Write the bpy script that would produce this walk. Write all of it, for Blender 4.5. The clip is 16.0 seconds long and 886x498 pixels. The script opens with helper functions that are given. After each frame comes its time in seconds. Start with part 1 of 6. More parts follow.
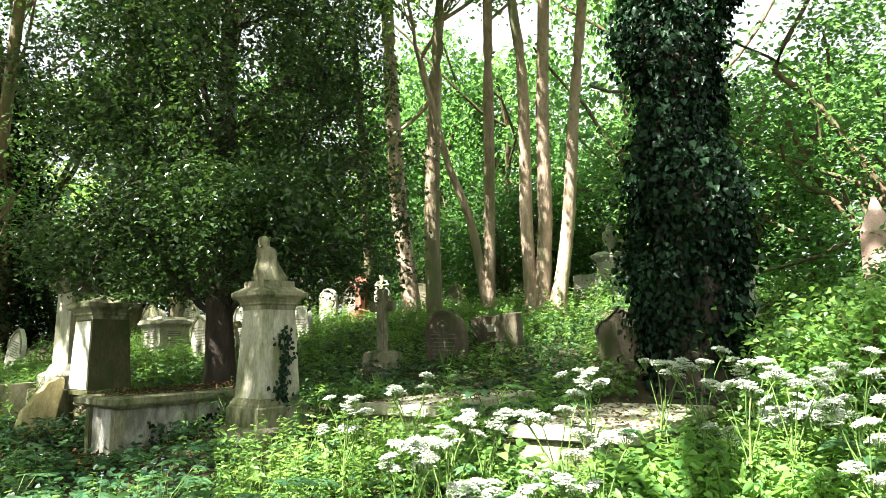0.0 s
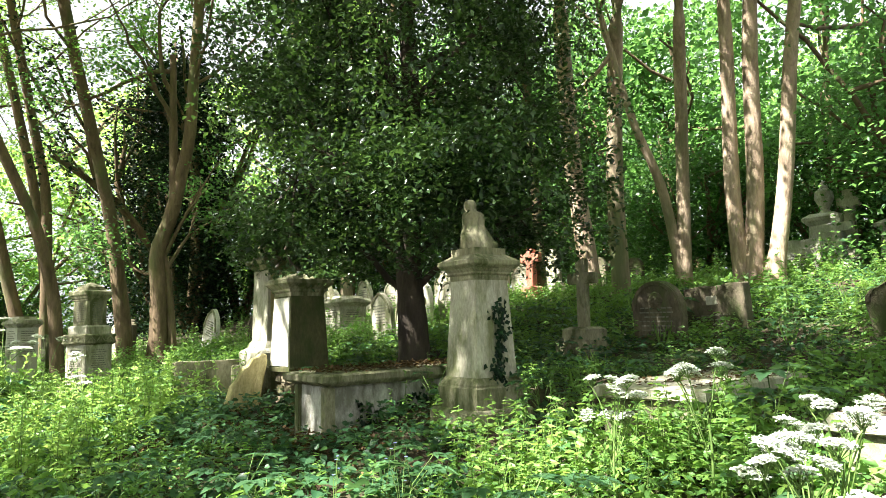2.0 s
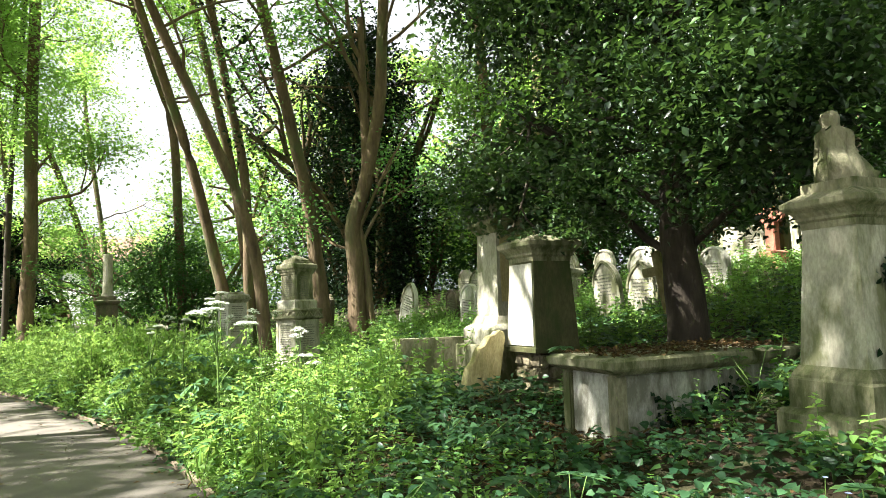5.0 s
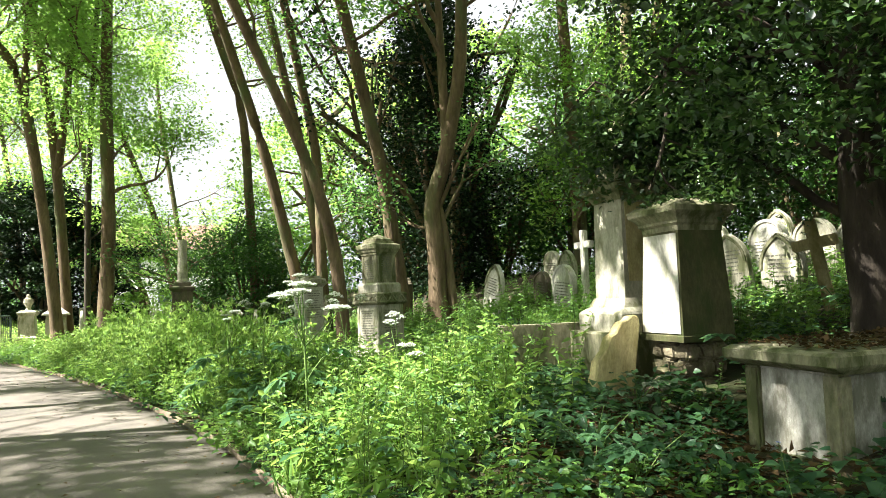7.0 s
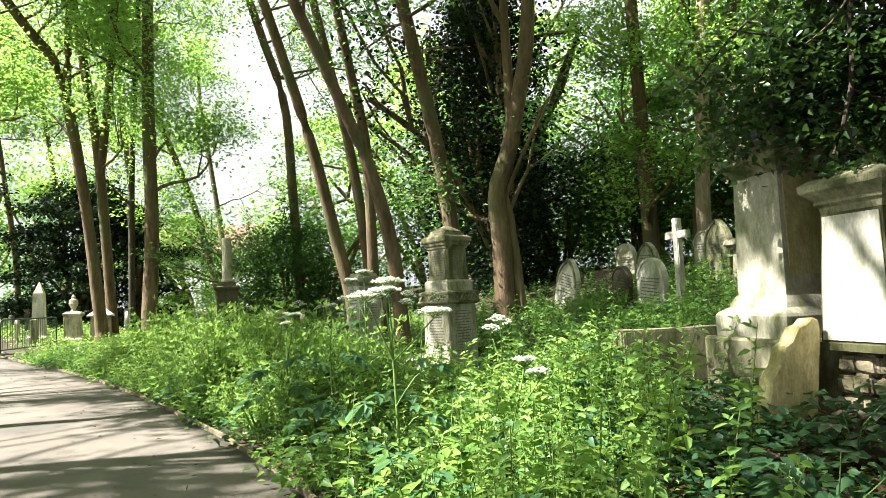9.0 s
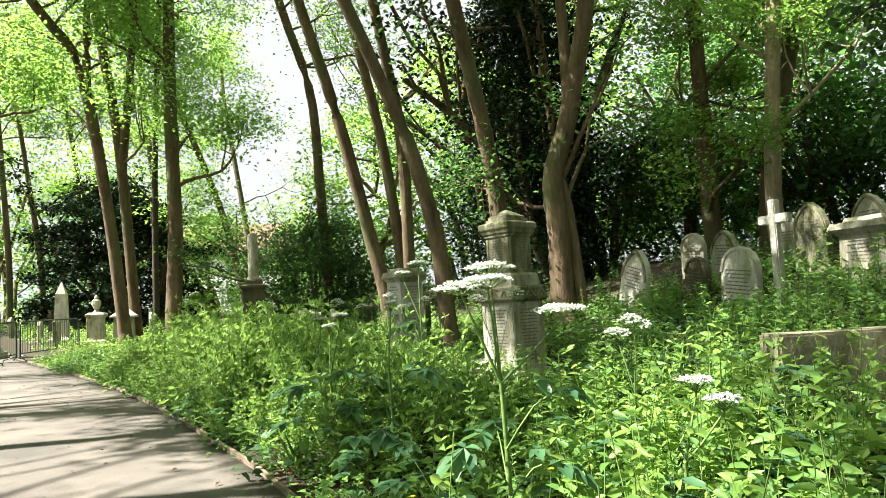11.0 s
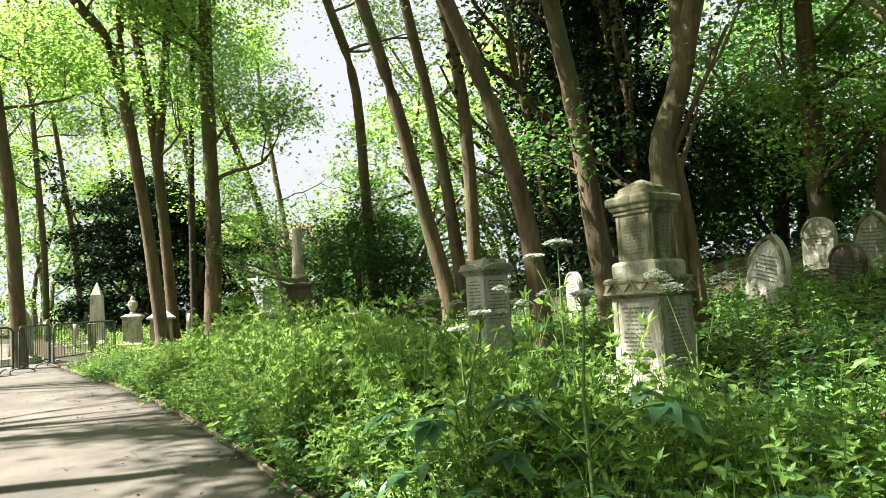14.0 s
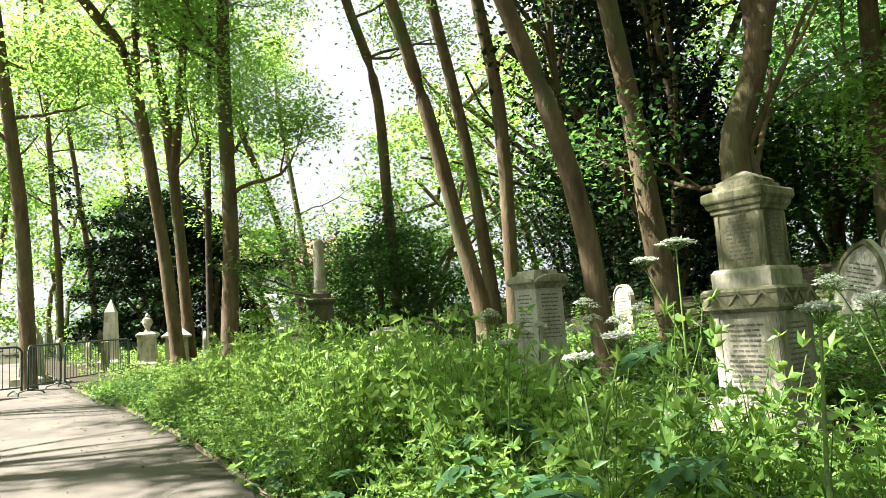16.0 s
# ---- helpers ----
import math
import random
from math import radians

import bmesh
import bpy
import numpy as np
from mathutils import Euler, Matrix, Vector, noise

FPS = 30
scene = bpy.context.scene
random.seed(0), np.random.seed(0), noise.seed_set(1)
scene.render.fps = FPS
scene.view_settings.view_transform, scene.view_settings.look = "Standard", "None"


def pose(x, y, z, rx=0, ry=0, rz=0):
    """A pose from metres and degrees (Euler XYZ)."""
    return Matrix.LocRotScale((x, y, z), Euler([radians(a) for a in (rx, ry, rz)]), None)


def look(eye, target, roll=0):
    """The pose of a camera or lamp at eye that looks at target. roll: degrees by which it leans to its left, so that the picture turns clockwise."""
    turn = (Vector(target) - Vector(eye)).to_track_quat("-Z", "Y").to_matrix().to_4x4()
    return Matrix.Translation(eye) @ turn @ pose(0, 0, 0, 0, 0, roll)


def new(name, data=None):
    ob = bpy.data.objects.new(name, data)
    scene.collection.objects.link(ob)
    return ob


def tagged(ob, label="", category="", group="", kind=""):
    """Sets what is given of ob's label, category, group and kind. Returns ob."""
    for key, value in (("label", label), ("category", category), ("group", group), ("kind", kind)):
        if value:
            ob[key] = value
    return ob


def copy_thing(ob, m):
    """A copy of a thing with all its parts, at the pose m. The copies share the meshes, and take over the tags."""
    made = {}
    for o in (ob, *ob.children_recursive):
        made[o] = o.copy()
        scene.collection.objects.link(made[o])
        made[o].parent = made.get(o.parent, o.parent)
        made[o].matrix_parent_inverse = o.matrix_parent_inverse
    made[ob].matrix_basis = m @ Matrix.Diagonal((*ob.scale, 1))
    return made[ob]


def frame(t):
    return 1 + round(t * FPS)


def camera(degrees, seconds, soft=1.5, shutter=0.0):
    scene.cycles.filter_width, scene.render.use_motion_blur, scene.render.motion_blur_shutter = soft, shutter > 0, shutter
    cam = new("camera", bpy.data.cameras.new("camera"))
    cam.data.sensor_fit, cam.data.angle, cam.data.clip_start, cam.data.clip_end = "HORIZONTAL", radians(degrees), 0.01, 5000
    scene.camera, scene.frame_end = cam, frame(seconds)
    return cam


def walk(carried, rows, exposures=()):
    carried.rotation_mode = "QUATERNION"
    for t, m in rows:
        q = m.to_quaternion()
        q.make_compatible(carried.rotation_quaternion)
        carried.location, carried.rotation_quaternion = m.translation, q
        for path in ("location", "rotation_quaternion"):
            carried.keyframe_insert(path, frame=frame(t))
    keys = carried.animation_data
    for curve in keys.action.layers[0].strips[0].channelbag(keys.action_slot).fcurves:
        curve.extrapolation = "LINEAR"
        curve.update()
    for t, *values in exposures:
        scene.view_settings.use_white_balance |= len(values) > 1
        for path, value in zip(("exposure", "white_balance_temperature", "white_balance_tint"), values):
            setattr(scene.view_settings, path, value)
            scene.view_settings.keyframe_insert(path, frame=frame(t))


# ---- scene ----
cam = camera(68.1, 16.0, soft=0.8)
METRES, EYE, TILT, LEAN, TURN = 9.2, 1.3, 8.3, 1.3, 0.0
ROWS = [
    (0.0, 0.0, 0.0, 0.0, 0.0, 0.0, -0.0),
    (0.5, -0.012, 0.0128, -0.0039, 2.82, -0.28, 0.44),
    (1.0, -0.0292, 0.0339, -0.0074, 5.96, -0.5, 1.03),
    (1.5, -0.0539, 0.0526, -0.0132, 9.02, -0.87, 1.6),
    (2.0, -0.0805, 0.0706, -0.0169, 12.29, -1.42, 2.05),
    (2.5, -0.1036, 0.0907, -0.0232, 15.34, -1.95, 2.41),
    (3.0, -0.1261, 0.1102, -0.0258, 17.85, -2.25, 2.94),
    (3.5, -0.1549, 0.1257, -0.0285, 20.08, -2.56, 3.3),
    (4.0, -0.1809, 0.1437, -0.0304, 22.31, -2.51, 3.71),
    (6.5, -0.2998, 0.2414, -0.049, 30.13, -3.44, 4.86),
    (7.0, -0.3245, 0.2569, -0.0532, 31.39, -3.52, 5.26),
    (7.5, -0.3522, 0.272, -0.0535, 32.65, -3.48, 5.56),
    (8.0, -0.3778, 0.293, -0.0578, 33.75, -3.51, 5.63),
    (8.5, -0.4068, 0.3117, -0.0607, 34.15, -3.37, 5.94),
    (9.0, -0.4389, 0.3298, -0.0631, 34.54, -3.38, 6.07),
    (11.5, -0.5814, 0.427, -0.0813, 36.83, -3.28, 6.77),
    (12.0, -0.6114, 0.4402, -0.0854, 37.11, -3.27, 6.77),
    (12.5, -0.6449, 0.4522, -0.0858, 37.74, -3.15, 6.87),
    (13.0, -0.6711, 0.4688, -0.0909, 38.58, -3.11, 6.83),
    (13.5, -0.698, 0.4835, -0.0937, 38.92, -2.93, 7.12),
    (14.0, -0.7257, 0.4926, -0.0954, 39.04, -2.93, 7.4),
    (14.5, -0.7483, 0.5026, -0.0967, 39.5, -2.55, 7.51),
    (15.0, -0.7709, 0.5187, -0.0987, 40.21, -2.37, 7.57),
    (15.5, -0.7944, 0.5324, -0.1014, 40.37, -1.83, 7.79),
    (16.0, -0.8225, 0.5438, -0.1023, 40.25, -1.4, 7.8),
]
walk(cam, [(t, pose(0, 0, EYE, TILT, LEAN, TURN) @ pose(METRES * x, METRES * y, METRES * z, 90 + pitch, roll, yaw)) for t, x, y, z, yaw, pitch, roll in ROWS],
     exposures=[(0.0, 2.95), (2.0, 2.85), (4.0, 2.78), (8.0, 2.55), (12.0, 2.33), (14.0, 2.27), (16.0, 2.4)])

# ---- world and sun ----
SUN_AZ = math.atan2(-0.73, -0.68)      # direction towards the sun, in plan
SUN_EL = radians(50)
world = bpy.data.worlds.new("world")
scene.world = world
world.use_nodes = True
wn, wl = world.node_tree.nodes, world.node_tree.links
wn.clear()
w_out, w_bg, w_sky = wn.new("ShaderNodeOutputWorld"), wn.new("ShaderNodeBackground"), wn.new("ShaderNodeTexSky")
w_sky.sky_type, w_sky.sun_disc = "NISHITA", False
w_sky.sun_elevation, w_sky.sun_rotation = SUN_EL, math.pi / 2 - SUN_AZ
w_co, w_no, w_ra, w_mix = wn.new("ShaderNodeTexCoord"), wn.new("ShaderNodeTexNoise"), wn.new("ShaderNodeValToRGB"), wn.new("ShaderNodeMix")
w_no.inputs["Scale"].default_value, w_no.inputs["Detail"].default_value = 2.2, 6.0
w_ra.color_ramp.elements[0].position, w_ra.color_ramp.elements[1].position = 0.24, 0.42
w_mix.data_type = "RGBA"
w_mix.inputs[7].default_value = (21.5, 22.2, 23.4, 1)
wl.new(w_co.outputs["Generated"], w_no.inputs["Vector"])
wl.new(w_no.outputs["Fac"], w_ra.inputs["Fac"])
wl.new(w_ra.outputs["Color"], w_mix.inputs[0])
wl.new(w_sky.outputs["Color"], w_mix.inputs[6])
wl.new(w_mix.outputs[2], w_bg.inputs["Color"])
w_bg.inputs["Strength"].default_value = 0.0088
wl.new(w_bg.outputs["Background"], w_out.inputs["Surface"])
sun = new("sun", bpy.data.lights.new("sun", "SUN"))
sun.data.energy, sun.data.angle, sun.data.color = 5.0, radians(0.6), (1.0, 0.96, 0.90)
sun.matrix_world = look((0, 0, 30), (-math.cos(SUN_AZ), -math.sin(SUN_AZ), 30 - math.tan(SUN_EL)))


# ---- materials ----
def material(name, dark, light, scale=6.0, rough=0.8, bump=0.3, fine=40.0, stain=None, stain_scale=1.5, stain_amount=0.5, stretch=(1, 1, 1), spec=0.3, grain=0.55):
    """A two-scale mottled surface with relief, and stains of a third colour."""
    m = bpy.data.materials.new(name)
    m.use_nodes = True
    n, l = m.node_tree.nodes, m.node_tree.links
    b = n["Principled BSDF"]
    b.inputs["Roughness"].default_value = rough
    b.inputs["Specular IOR Level"].default_value = spec
    co, mp = n.new("ShaderNodeTexCoord"), n.new("ShaderNodeMapping")
    mp.inputs["Scale"].default_value = stretch
    oi, ad = n.new("ShaderNodeObjectInfo"), n.new("ShaderNodeVectorMath")
    l.new(co.outputs["Object"], ad.inputs[0])
    sc = n.new("ShaderNodeVectorMath")
    sc.operation = "SCALE"
    sc.inputs["Scale"].default_value = 0.37
    l.new(oi.outputs["Location"], sc.inputs[0])
    l.new(sc.outputs[0], ad.inputs[1])
    l.new(ad.outputs[0], mp.inputs["Vector"])
    n1, n2, n3 = n.new("ShaderNodeTexNoise"), n.new("ShaderNodeTexNoise"), n.new("ShaderNodeTexNoise")
    for k, s, d in ((n1, scale, 6), (n2, fine, 4), (n3, stain_scale, 7)):
        k.inputs["Scale"].default_value, k.inputs["Detail"].default_value = s, d
        k.inputs["Roughness"].default_value = 0.65
        l.new(mp.outputs["Vector"], k.inputs["Vector"])
    r1 = n.new("ShaderNodeValToRGB")
    r1.color_ramp.elements[0].position, r1.color_ramp.elements[1].position = 0.32, 0.68
    r1.color_ramp.elements[0].color, r1.color_ramp.elements[1].color = (*dark, 1), (*light, 1)
    l.new(n1.outputs["Fac"], r1.inputs["Fac"])
    mx = n.new("ShaderNodeMix")
    mx.data_type, mx.blend_type = "RGBA", "MULTIPLY"
    mx.inputs[0].default_value = grain
    r2 = n.new("ShaderNodeValToRGB")
    r2.color_ramp.elements[0].position, r2.color_ramp.elements[1].position = 0.3, 0.65
    r2.color_ramp.elements[0].color = (0.45, 0.45, 0.44, 1)
    l.new(n2.outputs["Fac"], r2.inputs["Fac"])
    l.new(r1.outputs["Color"], mx.inputs[6])
    l.new(r2.outputs["Color"], mx.inputs[7])
    last = mx.outputs[2]
    if stain:
        r3, mx3 = n.new("ShaderNodeValToRGB"), n.new("ShaderNodeMix")
        r3.color_ramp.elements[0].position, r3.color_ramp.elements[1].position = 0.62 - 0.25 * stain_amount, 0.74 - 0.2 * stain_amount
        mx3.data_type = "RGBA"
        l.new(n3.outputs["Fac"], r3.inputs["Fac"])
        l.new(r3.outputs["Color"], mx3.inputs[0])
        l.new(last, mx3.inputs[6])
        mx3.inputs[7].default_value = (*stain, 1)
        last = mx3.outputs[2]
    l.new(last, b.inputs["Base Color"])
    bp = n.new("ShaderNodeBump")
    bp.inputs["Strength"].default_value, bp.inputs["Distance"].default_value = bump, 0.02
    ah = n.new("ShaderNodeMath")
    l.new(n1.outputs["Fac"], ah.inputs[0])
    l.new(n2.outputs["Fac"], ah.inputs[1])
    l.new(ah.outputs[0], bp.inputs["Height"])
    l.new(bp.outputs["Normal"], b.inputs["Normal"])
    return m


def leaf_material(name, dark, light, through_colour, gloss=0.35, translucent=0.45, rough=0.45):
    """Leaves that differ one from another, and let light through."""
    m = bpy.data.materials.new(name)
    m.use_nodes = True
    n, l = m.node_tree.nodes, m.node_tree.links
    b, out = n["Principled BSDF"], n["Material Output"]
    g, r = n.new("ShaderNodeNewGeometry"), n.new("ShaderNodeValToRGB")
    r.color_ramp.elements[0].color, r.color_ramp.elements[1].color = (*dark, 1), (*light, 1)
    l.new(g.outputs["Random Per Island"], r.inputs["Fac"])
    co, no, mx = n.new("ShaderNodeTexCoord"), n.new("ShaderNodeTexNoise"), n.new("ShaderNodeMix")
    no.inputs["Scale"].default_value = 0.9
    mx.data_type, mx.blend_type = "RGBA", "MULTIPLY"
    mx.inputs[0].default_value = 0.6
    l.new(co.outputs["Object"], no.inputs["Vector"])
    r2 = n.new("ShaderNodeValToRGB")
    r2.color_ramp.elements[0].position, r2.color_ramp.elements[1].position = 0.35, 0.65
    r2.color_ramp.elements[0].color = (0.5, 0.55, 0.5, 1)
    l.new(no.outputs["Fac"], r2.inputs["Fac"])
    l.new(r.outputs["Color"], mx.inputs[6])
    l.new(r2.outputs["Color"], mx.inputs[7])
    l.new(mx.outputs[2], b.inputs["Base Color"])
    b.inputs["Roughness"].default_value = rough
    b.inputs["Specular IOR Level"].default_value = gloss
    t, ms = n.new("ShaderNodeBsdfTranslucent"), n.new("ShaderNodeMixShader")
    mt = n.new("ShaderNodeMix")
    mt.data_type, mt.blend_type = "RGBA", "MULTIPLY"
    mt.inputs[0].default_value = 0.5
    mt.inputs[6].default_value = (*through_colour, 1)
    l.new(r2.outputs["Color"], mt.inputs[7])
    l.new(mt.outputs[2], t.inputs["Color"])
    ms.inputs["Fac"].default_value = translucent
    l.new(b.outputs["BSDF"], ms.inputs[1])
    l.new(t.outputs["BSDF"], ms.inputs[2])
    l.new(ms.outputs["Shader"], out.inputs["Surface"])
    return m


M_SOIL = material("soil", (0.035, 0.026, 0.016), (0.075, 0.055, 0.032), 3, 0.95, 0.6, 30, (0.03, 0.05, 0.012), 0.8, 0.6)
M_TARMAC = material("tarmac", (0.115, 0.10, 0.086), (0.185, 0.162, 0.135), 1.2, 0.9, 0.35, 90, (0.085, 0.077, 0.066), 0.7, 0.4)
M_TIMBER = material("edging_timber", (0.16, 0.12, 0.08), (0.30, 0.24, 0.17), 8, 0.85, 0.4, 60, (0.08, 0.09, 0.03), 3, 0.5, (1, 1, 6))
M_STONE = material("limestone", (0.34, 0.32, 0.24), (0.52, 0.49, 0.39), 5, 0.85, 0.35, 45, (0.16, 0.165, 0.085), 4.5, 0.5, stretch=(1, 1, 0.45), grain=0.65)
M_STONE_CLEAN = material("pale_stone", (0.46, 0.44, 0.37), (0.66, 0.63, 0.55), 5, 0.8, 0.35, 50, (0.27, 0.27, 0.18), 4.2, 0.45, stretch=(1, 1, 0.45), grain=0.65)
# mossy stone, which also gives the pillar's upper part its shaded tone
M_STONE_MOSS_SHADE = material("mossy_and_shaded_stone", (0.21, 0.20, 0.12), (0.36, 0.335, 0.225), 6, 0.9, 0.6, 40, (0.075, 0.085, 0.033), 4.5, 0.7, stretch=(1, 1, 0.45), grain=0.65)
M_STONE_DARK = material("weathered_sandstone", (0.065, 0.055, 0.036), (0.16, 0.135, 0.088), 7, 0.9, 0.6, 50, (0.06, 0.08, 0.025), 3, 0.55, stretch=(1, 1, 0.45), grain=0.65)
M_STONE_YELLOW = material("yellow_stone", (0.36, 0.30, 0.13), (0.52, 0.45, 0.24), 5, 0.85, 0.4, 60, (0.20, 0.17, 0.06), 3, 0.5, stretch=(1, 1, 0.45), grain=0.65)
# algae on stone, darkened further to hold the shade of the side faces
M_STONE_OLIVE = material("algae_stained_shaded_stone", (0.06, 0.06, 0.024), (0.125, 0.12, 0.055), 6, 0.9, 0.5, 40, (0.05, 0.065, 0.02), 4, 0.6, stretch=(1, 1, 0.45), grain=0.65)
M_RUBBLE = material("rubble_base", (0.13, 0.11, 0.065), (0.30, 0.26, 0.17), 9, 0.95, 0.9, 40, (0.10, 0.11, 0.04), 4, 0.5)
M_RENDER = material("flaking_render", (0.42, 0.41, 0.36), (0.58, 0.57, 0.50), 4, 0.9, 0.4, 50, (0.16, 0.155, 0.12), 5, 0.75, stretch=(1, 1, 0.45), grain=0.65)
M_RED = material("red_granite", (0.36, 0.13, 0.085), (0.50, 0.22, 0.15), 30, 0.5, 0.1, 120, (0.25, 0.12, 0.08), 3, 0.3)
M_PINK = material("pink_granite", (0.42, 0.27, 0.21), (0.52, 0.36, 0.29), 30, 0.5, 0.1, 120)
M_INK = material("worn_lettering", (0.12, 0.115, 0.09), (0.22, 0.21, 0.165), 30, 0.9, 0.1)
M_BARK = material("bark_brown", (0.075, 0.052, 0.029), (0.195, 0.142, 0.082), 5, 0.95, 0.9, 22, (0.09, 0.11, 0.045), 1.2, 0.4, (1, 1, 0.25))
M_BARK_PALE = material("bark_pale", (0.28, 0.205, 0.14), (0.50, 0.39, 0.28), 5, 0.9, 0.8, 20, (0.15, 0.16, 0.08), 1.1, 0.4, (1, 1, 0.22))
M_BARK_DARK = material("bark_dark", (0.03, 0.024, 0.018), (0.075, 0.06, 0.042), 6, 0.95, 0.8, 25, stretch=(1, 1, 0.3))
M_STEEL = material("painted_steel", (0.012, 0.035, 0.03), (0.03, 0.06, 0.05), 10, 0.45, 0.05, spec=0.5)
M_BOARD = material("notice_board", (0.16, 0.10, 0.10), (0.22, 0.15, 0.15), 8, 0.7, 0.1)
M_WHITE = material("white_paint", (0.68, 0.68, 0.66), (0.8, 0.8, 0.78), 8, 0.6, 0.05)
M_BRICK = material("far_brick", (0.20, 0.11, 0.085), (0.30, 0.17, 0.13), 6, 0.9, 0.2)
M_GLASS = material("window_glass", (0.03, 0.04, 0.05), (0.06, 0.07, 0.08), 2, 0.1, 0.0, spec=0.6)
M_STEM = material("green_stem", (0.08, 0.15, 0.035), (0.16, 0.25, 0.06), 20, 0.6, 0.1)
L_YELLOW = leaf_material("yellow_petal", (0.55, 0.42, 0.02), (0.72, 0.58, 0.04), (0.6, 0.5, 0.03), 0.3, 0.3)
L_BLUE = leaf_material("blue_petal", (0.20, 0.24, 0.55), (0.36, 0.40, 0.70), (0.3, 0.35, 0.6), 0.2, 0.3)
M_LITTER = leaf_material("leaf_litter", (0.04, 0.027, 0.014), (0.17, 0.105, 0.045), (0.2, 0.12, 0.03), 0.2, 0.1, 0.8)
L_LIGHT = leaf_material("leaf_light", (0.050, 0.12, 0.034), (0.123, 0.22, 0.056), (0.368, 0.60, 0.116), 0.25, 0.6)
L_MID = leaf_material("leaf_mid", (0.028, 0.085, 0.030), (0.078, 0.16, 0.049), (0.200, 0.42, 0.094), 0.3, 0.5)
L_DARK = leaf_material("leaf_evergreen", (0.008, 0.024, 0.011), (0.066, 0.130, 0.036), (0.089, 0.17, 0.031), 0.5, 0.25, 0.3)
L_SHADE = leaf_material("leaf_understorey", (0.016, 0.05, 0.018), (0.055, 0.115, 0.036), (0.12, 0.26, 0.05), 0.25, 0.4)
L_YEW = leaf_material("leaf_yew", (0.004, 0.012, 0.006), (0.020, 0.042, 0.017), (0.03, 0.06, 0.015), 0.12, 0.12, 0.5)
L_IVY = leaf_material("leaf_ivy", (0.003, 0.010, 0.005), (0.020, 0.052, 0.022), (0.02, 0.06, 0.014), 0.13, 0.10, 0.34)
L_NETTLE = leaf_material("leaf_nettle", (0.060, 0.150, 0.042), (0.180, 0.33, 0.080), (0.36, 0.60, 0.11), 0.35, 0.36)
# pale leaf of the feathery weeds, lightened to carry the sun on tall_nettles
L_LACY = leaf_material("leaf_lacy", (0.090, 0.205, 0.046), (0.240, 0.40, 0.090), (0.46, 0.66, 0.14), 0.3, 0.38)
L_COVER = leaf_material("leaf_cover", (0.022, 0.07, 0.034), (0.067, 0.15, 0.065), (0.134, 0.28, 0.083), 0.35, 0.3, 0.4)
L_BROAD = leaf_material("leaf_broad", (0.042, 0.11, 0.050), (0.095, 0.20, 0.090), (0.200, 0.38, 0.12), 0.35, 0.3, 0.4)
L_FLOWER = leaf_material("white_floret", (0.66, 0.69, 0.60), (0.80, 0.81, 0.76), (0.6, 0.64, 0.52), 0.2, 0.35, 0.7)


# ---- mesh helpers ----
RNG = np.random.default_rng(7)


def mesh_of(name, verts, tris, mats, index=None, smooth=False):
    """A mesh of triangles from arrays."""
    me = bpy.data.meshes.new(name)
    verts, tris = np.asarray(verts, np.float32), np.asarray(tris, np.int32)
    me.vertices.add(len(verts))
    me.vertices.foreach_set("co", verts.ravel())
    me.loops.add(tris.size)
    me.loops.foreach_set("vertex_index", tris.ravel())
    me.polygons.add(len(tris))
    me.polygons.foreach_set("loop_start", np.arange(0, tris.size, 3, dtype=np.int32))
    me.polygons.foreach_set("loop_total", np.full(len(tris), 3, np.int32))
    for m in mats:
        me.materials.append(m)
    if index is not None:
        me.polygons.foreach_set("material_index", np.asarray(index, np.int32))
    if smooth:
        me.polygons.foreach_set("use_smooth", np.ones(len(tris), bool))
    me.update(calc_edges=True)
    return me


class Heap:
    """Gathers triangles of several kinds into one mesh."""

    def __init__(self):
        self.v, self.f, self.m, self.n = [], [], [], 0

    def add(self, v, f, mat=0):
        v, f = np.asarray(v, np.float32).reshape(-1, 3), np.asarray(f, np.int32).reshape(-1, 3)
        self.v.append(v)
        self.f.append(f + self.n)
        self.m.append(np.broadcast_to(np.asarray(mat, np.int32), (len(f),)))
        self.n += len(v)

    def arrays(self):
        return np.concatenate(self.v), np.concatenate(self.f), np.concatenate(self.m)

    def mesh(self, name, mats, smooth=False):
        v, f, m = self.arrays()
        return mesh_of(name, v, f, mats, m, smooth)


def unit(a):
    return a / np.maximum(np.linalg.norm(a, axis=-1, keepdims=True), 1e-9)


def leaves(base, way, up, length, width, fold=0.25, fine=False):
    """Folded leaves from their bases along way, facing up."""
    base, way = np.asarray(base, float), unit(np.asarray(way, float))
    n = len(base)
    length, width = np.broadcast_to(length, n)[:, None], np.broadcast_to(width, n)[:, None]
    side = unit(np.cross(way, up))
    nor = np.cross(side, way)
    lift = nor * width * fold
    if not fine:
        mid = base + way * length * 0.42
        v = np.stack([base, mid - side * width * 0.5 + lift, base + way * length, mid + side * width * 0.5 + lift], 1)
        f = np.array([[0, 2, 1], [0, 3, 2]])
        k = 4
    else:
        a, b = base + way * length * 0.28, base + way * length * 0.65 - nor * length * 0.04
        v = np.stack([base, a - side * width * 0.5 + lift, b - side * width * 0.36 + lift, base + way * length - nor * length * 0.14,
                      b + side * width * 0.36 + lift, a + side * width * 0.5 + lift], 1)
        f = np.array([[0, 2, 1], [0, 3, 2], [0, 4, 3], [0, 5, 4]])
        k = 6
    return v.reshape(-1, 3), (f[None] + (np.arange(n) * k)[:, None, None]).reshape(-1, 3)


